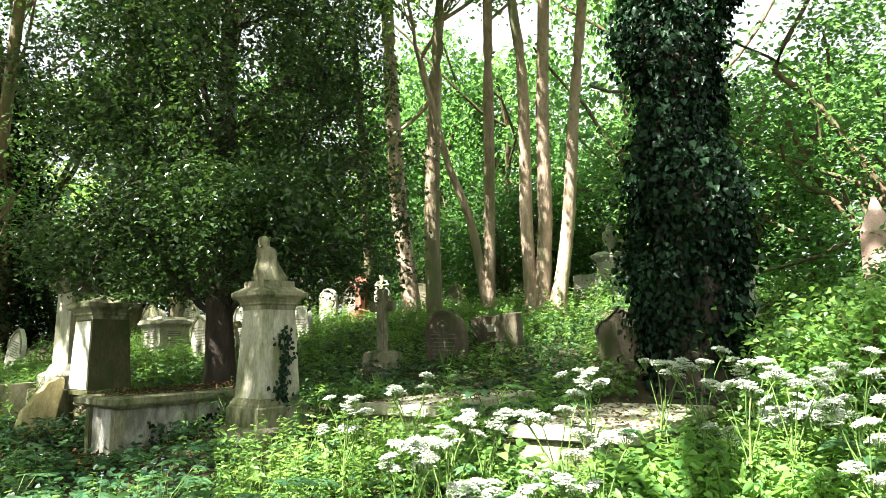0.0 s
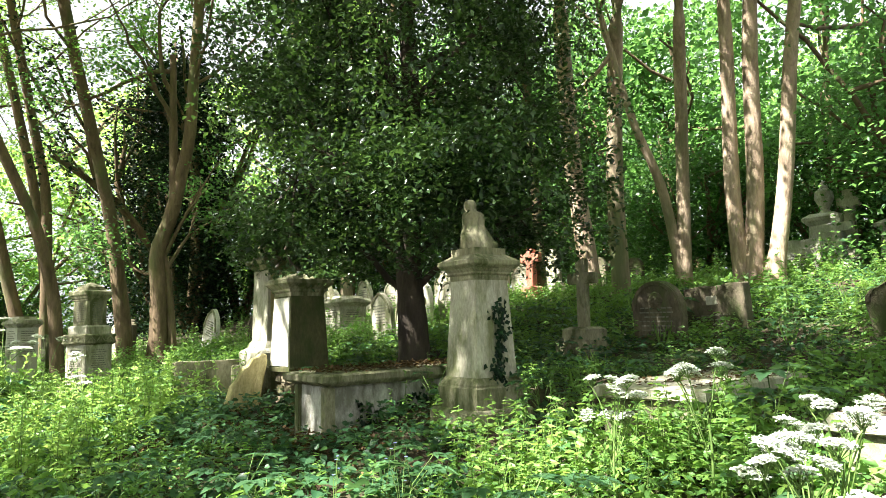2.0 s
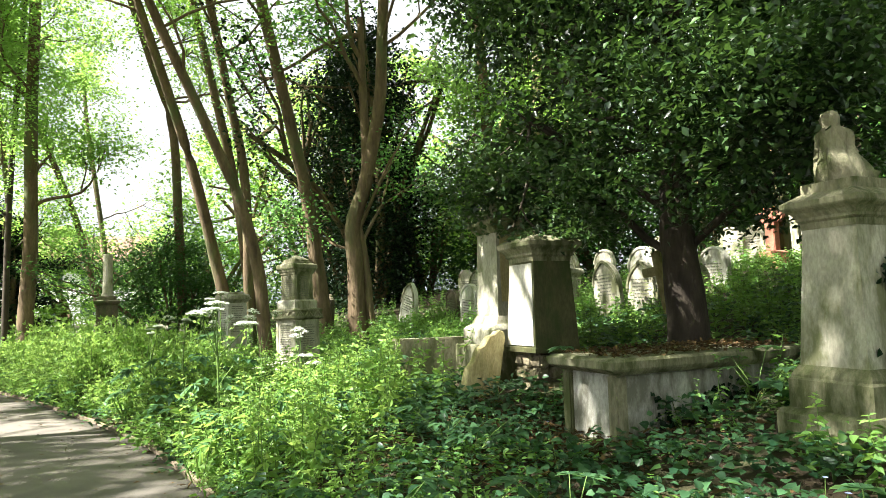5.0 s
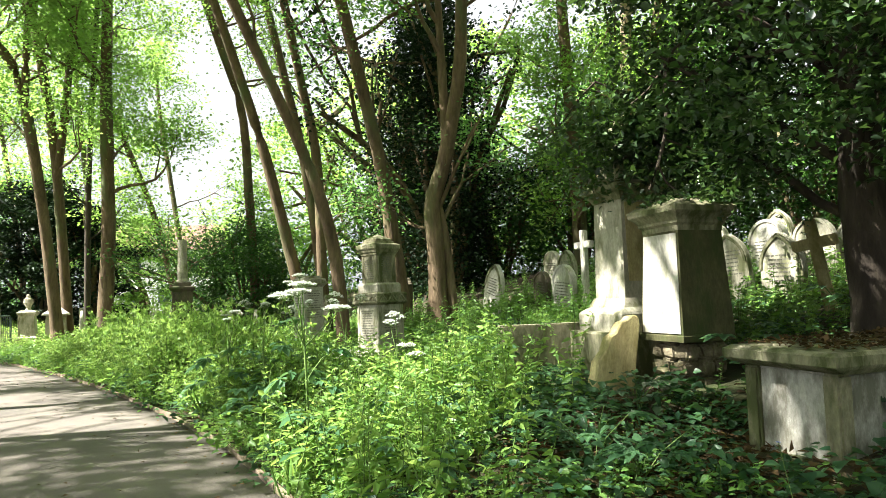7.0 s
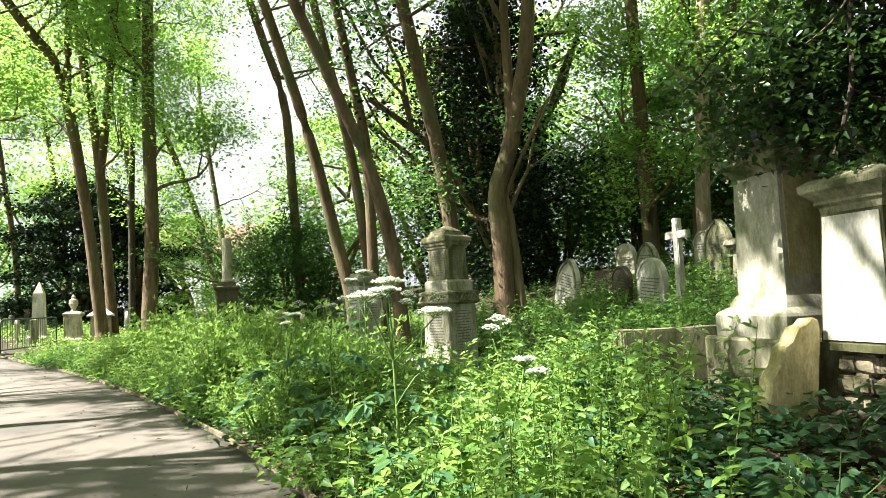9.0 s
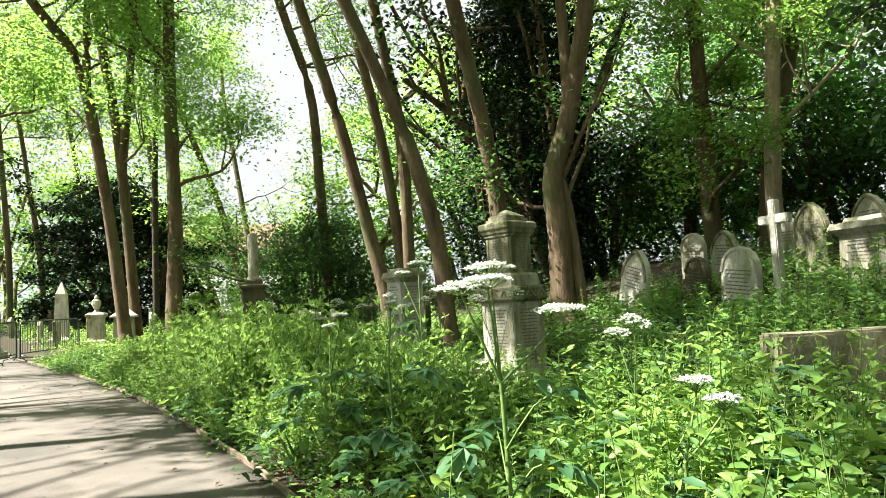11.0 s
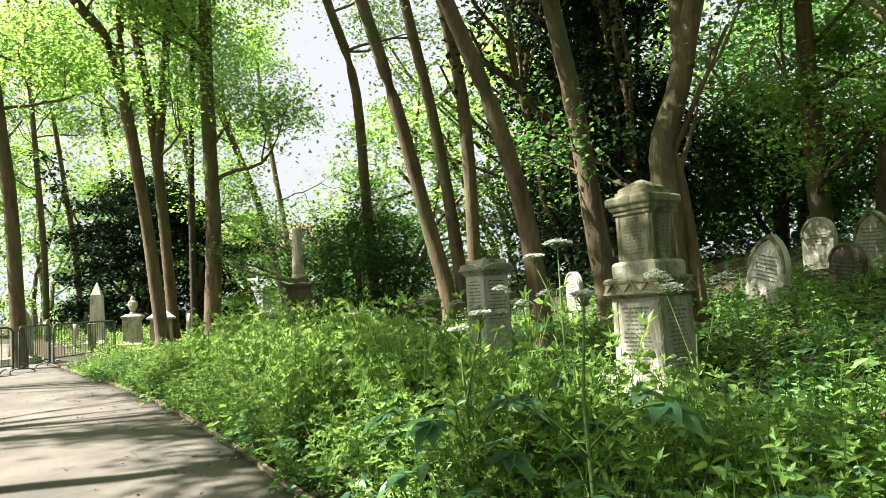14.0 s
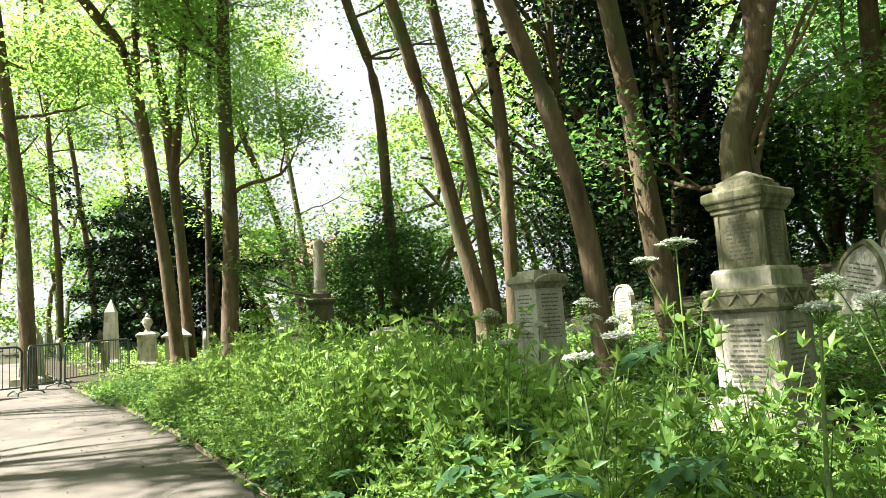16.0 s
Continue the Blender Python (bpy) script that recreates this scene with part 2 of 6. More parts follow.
def spline(points, n):
    """A smooth line through points, with n points on it."""
    p = np.asarray(points, float)
    t = np.linspace(0, len(p) - 1, n)
    i = np.clip(t.astype(int), 0, len(p) - 2)
    u = (t - i)[:, None]
    p0, p1, p2, p3 = p[np.maximum(i - 1, 0)], p[i], p[i + 1], p[np.minimum(i + 2, len(p) - 1)]
    return 0.5 * (2 * p1 + (p2 - p0) * u + (2 * p0 - 5 * p1 + 4 * p2 - p3) * u ** 2 + (3 * p1 - p0 - 3 * p2 + p3) * u ** 3)


def tube(line, radii, sides=10, lumps=0.0, rng=RNG, flare=0.0):
    """A round stem along a line."""
    line = np.asarray(line, float)
    n = len(line)
    way = unit(np.gradient(line, axis=0))
    ref = np.where(np.abs(way[:, 2:]) > 0.9, np.array([[1.0, 0, 0]]), np.array([[0, 0, 1.0]]))
    a = unit(np.cross(way, ref))
    b = np.cross(way, a)
    th = np.linspace(0, 2 * math.pi, sides, endpoint=False)
    r = np.broadcast_to(np.asarray(radii, float), n)[:, None] * (1 + lumps * rng.normal(0, 1, (n, sides)))
    if flare:
        r[:3] *= 1 + flare * np.array([1.0, 0.45, 0.12])[:, None] * (1 + 0.35 * np.sin(3 * th + rng.uniform(0, 6)))[None]
    v = line[:, None] + r[:, :, None] * (np.cos(th)[None, :, None] * a[:, None] + np.sin(th)[None, :, None] * b[:, None])
    i, j = np.meshgrid(np.arange(n - 1), np.arange(sides), indexing="ij")
    q = np.stack([i * sides + j, i * sides + (j + 1) % sides, (i + 1) * sides + (j + 1) % sides, (i + 1) * sides + j], -1).reshape(-1, 4)
    return v.reshape(-1, 3), np.concatenate([q[:, [0, 1, 2]], q[:, [0, 2, 3]]])


def part(name, data, mat, parent=None, label=""):
    """Links a bmesh or mesh as one object under a thing or part."""
    if isinstance(data, bmesh.types.BMesh):
        me = bpy.data.meshes.new(name)
        data.to_mesh(me)
        data.free()
    else:
        me = data
    if mat is not None:
        me.materials.clear()
        me.materials.append(mat)
    ob = new(name, me)
    ob.parent = parent
    if label:
        tagged(ob, label)
    if name == "inscription":
        tagged(ob, kind="stuff")
    return ob


def thing(name, m, label, category, group="", kind=""):
    ob = new(name)
    ob.empty_display_size = 0.1
    ob.matrix_world = m
    return tagged(ob, label, category, group, kind)


def rings(profile, sides=4, turn=True, bm=None, bevel=0.0, wobble=0.0, depth=1.0):
    """A stone turned or cut to a profile of (half width, height), square or round; wobble: worn, uneven faces."""
    bm = bm or bmesh.new()
    prev, th0 = None, math.pi / 4 if sides == 4 else 0.0
    k = math.sqrt(2) if sides == 4 else 1.0
    first = None
    for hw, z in profile:
        ring = []
        for i in range(sides):
            a = th0 + 2 * math.pi * i / sides
            w = 1 + random.uniform(-wobble, wobble)
            ring.append(bm.verts.new((hw * k * math.cos(a) * w, hw * k * math.sin(a) * w * depth, z)))
        if prev:
            for i in range(sides):
                bm.faces.new((prev[i], prev[(i + 1) % sides], ring[(i + 1) % sides], ring[i]))
        else:
            first = ring
        prev = ring
    bm.faces.new(prev)
    bm.faces.new(list(reversed(first)))
    if bevel:
        edges = [e for e in bm.edges if e.calc_face_angle(0) > 0.5]
        bmesh.ops.bevel(bm, geom=edges, offset=bevel, segments=1, affect="EDGES", clamp_overlap=True)
    return bm


def block(sx, sy, z0, z1, bevel=0.012, cx=0.0, cy=0.0, bm=None, rough=0.0, cuts=0):
    """A cut stone block with worn edges."""
    own = bm or bmesh.new()
    made = bmesh.ops.create_cube(own, size=1.0)["verts"]
    for v in made:
        v.co = Vector((cx + v.co.x * sx, cy + v.co.y * sy, z0 + (v.co.z + 0.5) * (z1 - z0)))
    if bevel:
        fs = {e for v in made for e in v.link_edges}
        bmesh.ops.bevel(own, geom=list(fs), offset=bevel, segments=2, affect="EDGES", clamp_overlap=True)
    if cuts:
        bmesh.ops.subdivide_edges(own, edges=own.edges[:], cuts=cuts, use_grid_fill=True)
    if rough:
        for v in own.verts:
            v.co += Vector(noise.noise_vector(v.co * 6)) * rough
    return own


def outline_slab(points, thick, bevel=0.01, back=0.0):
    """An upright slab with an outline in x and z, standing across y."""
    bm = bmesh.new()
    f = bm.faces.new([bm.verts.new((x, -thick / 2, z)) for x, z in points])
    ext = bmesh.ops.extrude_face_region(bm, geom=[f])["geom"]
    for v in ext:
        if isinstance(v, bmesh.types.BMVert):
            v.co.y += thick
    bmesh.ops.recalc_face_normals(bm, faces=bm.faces[:])
    if bevel:
        bmesh.ops.bevel(bm, geom=[e for e in bm.edges if e.calc_face_angle(0) > 0.9], offset=bevel, segments=1, affect="EDGES", clamp_overlap=True)
    return bm


def script_bars(w, z_top, rows, step, y, height=0.014, seed=0):
    """Worn lines of writing as short raised bars."""
    bm, rnd = bmesh.new(), random.Random(seed)
    for i in range(rows):
        z = z_top - i * step
        x = -w * rnd.uniform(0.3, 0.5)
        end = -x
        while x < end:
            l = min(rnd.uniform(0.025, 0.08), end - x)
            if l > 0.012:
                block(l, 0.004, z, z + height, 0, x + l / 2, y, bm)
            x += l + 0.014
    return bm


# ---- the lie of the land ----
EDGE = [(14, -9.4), (5, -2.3), (0, 1.45), (-2.5, 3.1), (-5.05, 4.75), (-6.86, 5.85), (-8.83, 6.75), (-10.7, 7.47), (-13.98, 8.6), (-17.5, 9.6), (-22.3, 10.7), (-27, 11.8), (-34, 13.2)]


def ground_height(x, y):
    x, y = np.asarray(x, float), np.asarray(y, float)
    s = 0.55 * x + 0.83 * y
    z = np.interp(s, [-60, 1.2, 3, 4.5, 6.3, 8, 10.4, 14, 26, 60, 500], [0, 0, 0.22, 0.48, 0.86, 1.18, 1.75, 2.05, 2.5, 3.0, 3.0])
    r = np.hypot(x + 8, y - 5)
    far = np.clip((r - 19) / 13, 0, 1)
    z = np.maximum(z, 0.65 * far * far * (3 - 2 * far) * (x < 5))
    off = np.clip((y - edge_y(x)) / 2.0, 0, 1)
    return z + off * 0.05 * (np.sin(1.7 * x + 0.6) * np.cos(1.3 * y) + 0.5 * np.sin(3.1 * x - 2.2 * y))


def edge_y(x):
    e = np.array(EDGE[::-1], float)
    return np.interp(x, e[:, 0], e[:, 1])


def land(x, y):
    return float(ground_height(x, y))


def build_ground():
    def axis(lo, hi, step, far):
        mid = np.arange(lo, hi, step)
        out = np.geomspace(1, far, 14)
        return np.concatenate([lo - out[::-1], mid, hi + out])
    xs, ys = axis(-36, 10, 0.4, 400), axis(-8, 24, 0.4, 400)
    X, Y = np.meshgrid(xs, ys, indexing="ij")
    Z = ground_height(X, Y)
    v = np.stack([X, Y, Z], -1).reshape(-1, 3)
    nx, ny = X.shape
    i, j = np.meshgrid(np.arange(nx - 1), np.arange(ny - 1), indexing="ij")
    q = np.stack([i * ny + j, (i + 1) * ny + j, (i + 1) * ny + j + 1, i * ny + j + 1], -1).reshape(-1, 4)
    ob = new("ground", mesh_of("ground", v, np.concatenate([q[:, [0, 1, 2]], q[:, [0, 2, 3]]]), [M_SOIL], smooth=True))
    tagged(ob, "sloping dark soil of an overgrown old cemetery", "ground", kind="structure")


def build_path():
    line = spline([(x, y, 0) for x, y in EDGE], 160)[:, :2]
    way = unit(np.gradient(line, axis=0))
    left = np.stack([way[:, 1] * -1, way[:, 0]], -1)       # to the walker's left
    left = np.where((left[:, 1:] > 0), -left, left)
    cols = np.linspace(-0.02, 3.6, 13)
    P = line[:, None] + left[:, None] * cols[None, :, None]
    Z = 0.02 + 0.02 * np.sin(np.clip(cols / 3.6, 0, 1) * math.pi)[None] + 0.004 * np.sin(P[..., 0] * 3) * np.cos(P[..., 1] * 4)
    Z = Z + np.maximum(0, ground_height(P[..., 0], P[..., 1]) - 0.005)
    v = np.concatenate([P, Z[..., None]], -1)
    lip = v[:, [0]].copy()
    lip[..., 2] -= 0.08
    lip2 = v[:, [-1]].copy()
    lip2[..., 2] -= 0.08
    v = np.concatenate([lip, v, lip2], 1)
    n, k = v.shape[:2]
    i, j = np.meshgrid(np.arange(n - 1), np.arange(k - 1), indexing="ij")
    q = np.stack([i * k + j, i * k + j + 1, (i + 1) * k + j + 1, (i + 1) * k + j], -1).reshape(-1, 4)
    ob = new("path", mesh_of("path", v.reshape(-1, 3), np.concatenate([q[:, [0, 2, 1]], q[:, [0, 3, 2]]]), [M_TARMAC], smooth=True))
    tagged(ob, "worn grey tarmac footpath with fallen debris", "path", kind="structure")
    # timber edging boards along the bank
    edging = thing("edging", pose(0, 0, 0), "weathered timber edging boards beside the tarmac path", "edging", kind="structure")
    length, travelled, at = 1.8, 0.0, line[0]
    starts = [line[0]]
    for p in line[1:]:
        travelled += float(np.linalg.norm(p - at))
        at = p
        if travelled >= length:
            starts.append(p)
            travelled = 0.0
    rnd = random.Random(3)
    shared = None
    for a, b in zip(starts, starts[1:]):
        d = Vector((b[0] - a[0], b[1] - a[1], 0))
        if shared is None:
            shared = bpy.data.meshes.new("board")
            bm = block(1.0, 0.035, -0.08, 0.045, 0.004)
            bm.to_mesh(shared)
            bm.free()
            shared.materials.append(M_TIMBER)
        ob = new("board", shared)
        ob.parent = edging
        mid = (Vector((a[0], a[1], 0)) + Vector((b[0], b[1], 0))) / 2
        ob.matrix_local = Matrix.LocRotScale((mid.x, mid.y + 0.04, land(mid.x, mid.y) + 0.015 + rnd.uniform(-0.012, 0.008)),
                                             Euler((radians(rnd.uniform(-4, 4)), radians(rnd.uniform(-0.6, 0.6)), math.atan2(d.y, d.x))), (d.length - 0.01, 1, 1))


build_ground()
build_path()

# ---- monuments ----
FACE = -38.0       # the turn of the graves, whose fronts look towards the path
KEEP_OFF = []      # circles that plants leave free: x, y, radius


def obelisk_pedestal():
    """The tapered pedestal on which the stone figure kneels."""
    x, y = -1.66, 6.28
    KEEP_OFF.append((x, y, 0.42))
    t = thing("pedestal_monument", pose(x, y, 0.40, 0, 0.6, FACE - 4) @ Matrix.Diagonal((0.88, 0.88, 1, 1)), "tapered limestone pedestal with moulded cap, streaked with moss", "monument")
    part("plinth", rings([(0.36, -0.1), (0.36, 0.17), (0.335, 0.20), (0.30, 0.205), (0.30, 0.37), (0.285, 0.385), (0.285, 0.40), (0.268, 0.43), (0.25, 0.455)], bevel=0.006, wobble=0.006), M_STONE_MOSS_SHADE, t)
    part("shaft", rings([(0.243, 0.455), (0.235, 0.60), (0.196, 1.24), (0.196, 1.26)], bevel=0.008, wobble=0.004), M_STONE, t)
    part("cap", rings([(0.20, 1.26), (0.205, 1.30), (0.222, 1.315), (0.222, 1.33), (0.245, 1.36), (0.285, 1.385), (0.29, 1.395), (0.29, 1.425), (0.20, 1.475), (0.19, 1.478), (0.19, 1.535)], bevel=0.004, wobble=0.006), M_STONE_MOSS_SHADE, t)
    h = Heap()
    r = np.random.default_rng(5)
    stem = np.array([(0.19 - 0.03 * math.sin(z * 5), 0.02 + 0.03 * math.sin(z * 9), z) for z in np.linspace(0.25, 1.05, 24)])
    stem[:, 0] = 0.25 - 0.06 * (stem[:, 2] - 0.5) + 0.012
    h.add(*tube(stem, 0.006, 5))
    k = 230
    b = stem[r.integers(0, 24, k)] + r.normal(0, 1, (k, 3)) * (0.008, 0.05, 0.03)
    h.add(*leaves(b, r.normal(0, 1, (k, 3)) * (0.2, 1, 1) + (0.3, 0, -0.4), np.tile((1.0, 0, 0.3), (k, 1)), r.uniform(0.035, 0.06, k), r.uniform(0.03, 0.05, k)))
    part("ivy", h.mesh("ivy", [L_IVY]), None, t, "dark green ivy creeping up the shaft").data.materials.append(L_IVY)
    # the kneeling draped figure, one plain worn mesh
    bm = bmesh.new()
    levels = [(0.00, 0.165, 0.15, 0.015, 0.0), (0.045, 0.165, 0.15, 0.015, 0.0), (0.055, 0.15, 0.14, 0.01, -0.01), (0.09, 0.145, 0.145, 0.005, -0.02), (0.13, 0.128, 0.14, -0.005, -0.02), (0.17, 0.112, 0.115, -0.02, 0.0),
              (0.22, 0.106, 0.100, -0.03, 0.01), (0.27, 0.110, 0.098, -0.03, 0.005), (0.305, 0.108, 0.095, -0.03, -0.005), (0.325, 0.085, 0.08, -0.03, -0.02), (0.34, 0.06, 0.062, -0.03, -0.035), (0.36, 0.058, 0.062, -0.03, -0.045),
              (0.395, 0.062, 0.066, -0.03, -0.05), (0.425, 0.05, 0.054, -0.03, -0.045), (0.44, 0.022, 0.026, -0.028, -0.04)]
    prev = None
    for z, rx, ry, ox, oy in levels:
        ring = []
        for i in range(36):
            a = 2 * math.pi * i / 36
            g = 0.9 + 0.10 * math.sin(4 * a + z * 9) * (z < 0.34) + 0.10 * math.sin(9 * a - z * 16) * (0.03 < z < 0.34) + 0.08 * noise.noise((math.cos(a) * 2, math.sin(a) * 2, z * 14))
            ring.append(bm.verts.new((ox + rx * g * math.cos(a), oy + ry * g * math.sin(a), z)))
        if prev:
            for i in range(36):
                bm.faces.new((prev[i], prev[(i + 1) % 36], ring[(i + 1) % 36], ring[i]))
        prev = ring
    bm.faces.new(prev)
    for f in bm.faces:
        f.smooth = True
    s = part("statue", bm, M_STONE_MOSS_SHADE)
    s.matrix_world = pose(x - 0.0, y, 1.934, 0, 0, FACE + 20)
    tagged(s, "worn limestone figure kneeling in drapery on a pedestal", "statue")


def tapered_pedestal():
    x, y = -4.14, 8.04
    KEEP_OFF.append((x, y, 0.45))
    t = thing("tapered_monument", pose(x, y, 0.26, 0, 0, FACE) @ Matrix.Diagonal((0.97, 0.97, 1, 1)), "tapered stone monument, sunlit face coloured white, on a rubble base", "monument")
    core = part("rubble_base", block(0.28, 0.28, -0.2, 0.54, 0.01), M_RUBBLE, t)
    rnd = random.Random(9)
    for z in (0.0, 0.14, 0.28, 0.41):
        for i in range(4):
            for c in (-0.16, 0.0, 0.16):
                p = Matrix.Rotation(i * math.pi / 2, 4, "Z") @ Vector((c * 0.85 + rnd.uniform(-0.03, 0.03), -0.14 + rnd.uniform(-0.03, 0.03), 0))
                bm = block(rnd.uniform(0.12, 0.16), rnd.uniform(0.12, 0.16), z + 0.005, z + rnd.uniform(0.11, 0.135), 0.02, p.x, p.y)
                for v in bm.verts:
                    v.co += Vector(noise.noise_vector(v.co * 9)) * 0.02
                part("stone", bm, M_RUBBLE, core)
    # olive from algae, with the shade of the unlit sides in the colour
    part("shaft", rings([(0.255, 0.55), (0.268, 0.555), (0.268, 0.60), (0.262, 0.605), (0.222, 1.43)], bevel=0.006, wobble=0.003), M_STONE_OLIVE, t)
    # thin added sheet over the front, sunlight put into its white colour
    panel = bmesh.new()
    vs = [panel.verts.new(p) for p in ((-0.24, -0.2645, 0.62), (0.24, -0.2645, 0.62), (0.206, -0.2285, 1.41), (-0.206, -0.2285, 1.41))]
    f = panel.faces.new(vs)
    e = bmesh.ops.extrude_face_region(panel, geom=[f])["geom"]
    for v in e:
        if isinstance(v, bmesh.types.BMVert):
            v.co.y -= 0.006
    bmesh.ops.recalc_face_normals(panel, faces=panel.faces[:])
    part("panel", panel, M_STONE_CLEAN, t, "front face whitened to carry the sunlight")
    part("cap", rings([(0.225, 1.43), (0.23, 1.47), (0.25, 1.49), (0.25, 1.51), (0.275, 1.54), (0.31, 1.57), (0.315, 1.58), (0.315, 1.62), (0.27, 1.65), (0.12, 1.70)], bevel=0.004, wobble=0.006), M_STONE_MOSS_SHADE, t)
    r = np.random.default_rng(15)
    n = 260
    b = np.stack([r.uniform(-0.3, 0.32, n), r.uniform(-0.3, 0.32, n), 1.63 + r.uniform(0, 0.1, n)], -1)
    l = r.uniform(0.04, 0.08, n)
    v, f = leaves(b, r.normal(0, 1, (n, 3)) * (1, 1, 0.5), np.tile((0, 0, 1.0), (n, 1)) + r.normal(0, 0.4, (n, 3)), l, l * 0.7)
    part("ivy", mesh_of("ivy", v, f, [L_DARK]), L_DARK, t, "dark leaves caught on the cap")


def tall_pedestal():
    x, y = -4.76, 8.72
    KEEP_OFF.append((x, y, 0.5))
    t = thing("urn_monument", pose(x, y, 0.42, 0, 0, FACE - 2), "tall limestone pedestal monument on two stepped bases", "monument")
    part("step", rings([(0.47, -0.2), (0.47, 0.42), (0.455, 0.44)], bevel=0.01, wobble=0.004), M_STONE_MOSS_SHADE, t)
    part("base", rings([(0.375, 0.44), (0.375, 0.60), (0.36, 0.62), (0.30, 0.66), (0.285, 0.70), (0.262, 0.745)], bevel=0.006, wobble=0.003), M_STONE, t)
    part("shaft", rings([(0.25, 0.745), (0.232, 1.66)], bevel=0.008), M_STONE, t)
    side = block(0.012, 0.40, 0.78, 1.63, 0.002, 0.241, 0)
    part("side_panel", side, M_STONE_YELLOW, t, "yellow side face")
    part("cap", rings([(0.24, 1.66), (0.26, 1.70), (0.285, 1.73), (0.32, 1.76), (0.325, 1.80), (0.27, 1.84), (0.22, 1.86), (0.205, 1.90), (0.205, 1.99), (0.175, 2.02)], bevel=0.004, wobble=0.005), M_STONE_MOSS_SHADE, t)
    part("finial", rings([(0.15, 2.02), (0.12, 2.06), (0.07, 2.10), (0.065, 2.13), (0.12, 2.20), (0.155, 2.30), (0.15, 2.38), (0.09, 2.43), (0.095, 2.46), (0.04, 2.52), (0.01, 2.55)], 14, wobble=0.02), M_STONE_MOSS_SHADE, t, "mossy draped urn")


def chest_tomb():
    x, y = -2.75, 7.19
    t = thing("chest_tomb", pose(x, y, 0.10, 0, 0.5, FACE), "long chest tomb with flaking render and litter on its lid", "tomb")
    KEEP_OFF.extend([(x - 0.38, y - 0.5, 0.42), (x, y, 0.42), (x + 0.38, y + 0.5, 0.42), (x - 0.5, y - 0.7, 0.4)])
    part("body", block(0.56, 1.78, -0.2, 0.67, 0.012, rough=0.006, cuts=3), M_RENDER, t, "flaking pale render on the sides")
    part("plinth", block(0.68, 1.92, -0.25, 0.12, 0.02), M_STONE_MOSS_SHADE, t)
    for sx in (-1, 1):
        for sy in (-1, 1):
            part("pilaster", block(0.10, 0.10, 0.12, 0.668, 0.012, sx * 0.258, sy * 0.868), M_STONE_MOSS_SHADE, t)
    lid = rings([(0.33, 0.67), (0.36, 0.70), (0.37, 0.715), (0.37, 0.765), (0.355, 0.785)], bevel=0.004, wobble=0.006, depth=2.72)
    part("lid", lid, M_STONE_MOSS_SHADE, t, "mossy stone lid")
    r = np.random.default_rng(14)
    n = 650
    b = np.stack([np.full(n, 0.285) + r.uniform(0, 0.05, n), r.uniform(-0.6, 0.9, n), 0.62 * r.uniform(0, 1, n) ** 1.4], -1)
    b[:, 2] *= 0.45 + 0.55 * np.abs(np.sin(3.1 * b[:, 1] + 1.0))
    l = r.uniform(0.04, 0.075, n)
    v, f = leaves(b, r.normal(0, 0.6, (n, 3)) + (0.3, 0, -0.5), np.tile((1.0, 0, 0.4), (n, 1)) + r.normal(0, 0.3, (n, 3)), l, l * 0.85)
    part("ivy", mesh_of("ivy", v, f, [L_IVY]), L_IVY, t, "dark ivy climbing the side")
    r = np.random.default_rng(12)
    n = 900
    b = np.stack([r.uniform(-0.32, 0.32, n), r.uniform(-0.93, 0.93, n), 0.79 + r.uniform(0.0, 0.03, n)], -1)
    v, f = leaves(b, r.normal(0, 1, (n, 3)) * (1, 1, 0.25), np.tile((0, 0, 1.0), (n, 1)) + r.normal(0, 0.3, (n, 3)), r.uniform(0.03, 0.06, n), r.uniform(0.02, 0.035, n))
    lit = new("lid_litter", mesh_of("lid_litter", v, f, [M_LITTER]))
    lit.matrix_world = pose(x, y, 0.10, 0, 0.5, FACE)
    tagged(lit, "brown fallen leaves scattered over the tomb lid", "leaf litter", kind="stuff")


def broken_slab():
    x, y = -4.66, 7.74
    KEEP_OFF.append((x, y, 0.3))
    pts = [(-0.24, -0.3), (0.15, -0.3), (0.17, 0.40), (0.15, 0.47), (0.09, 0.48), (0.05, 0.43), (-0.01, 0.40), (-0.06, 0.30), (-0.11, 0.26), (-0.14, 0.14), (-0.20, 0.05)]
    bm = outline_slab(pts, 0.12, 0.012)
    bmesh.ops.triangulate(bm, faces=bm.faces[:])
    ob = part("broken_headstone", bm, M_STONE_YELLOW)
    ob.matrix_world = pose(x, y, 0.58, -6, 12, 50)
    tagged(ob, "broken yellowish headstone leaning against a monument", "headstone")


def kerb_stone():
    x, y = -5.60, 8.53
    KEEP_OFF.append((x, y, 0.25))
    ob = part("grave_kerb", block(0.95, 0.20, 0.0, 0.42, 0.015, rough=0.006, cuts=2), M_STONE_MOSS_SHADE)
    ob.matrix_world = pose(x, y, 0.51, 0, 0, 44)
    tagged(ob, "low mossy stone kerb beside a tall monument", "grave kerb")


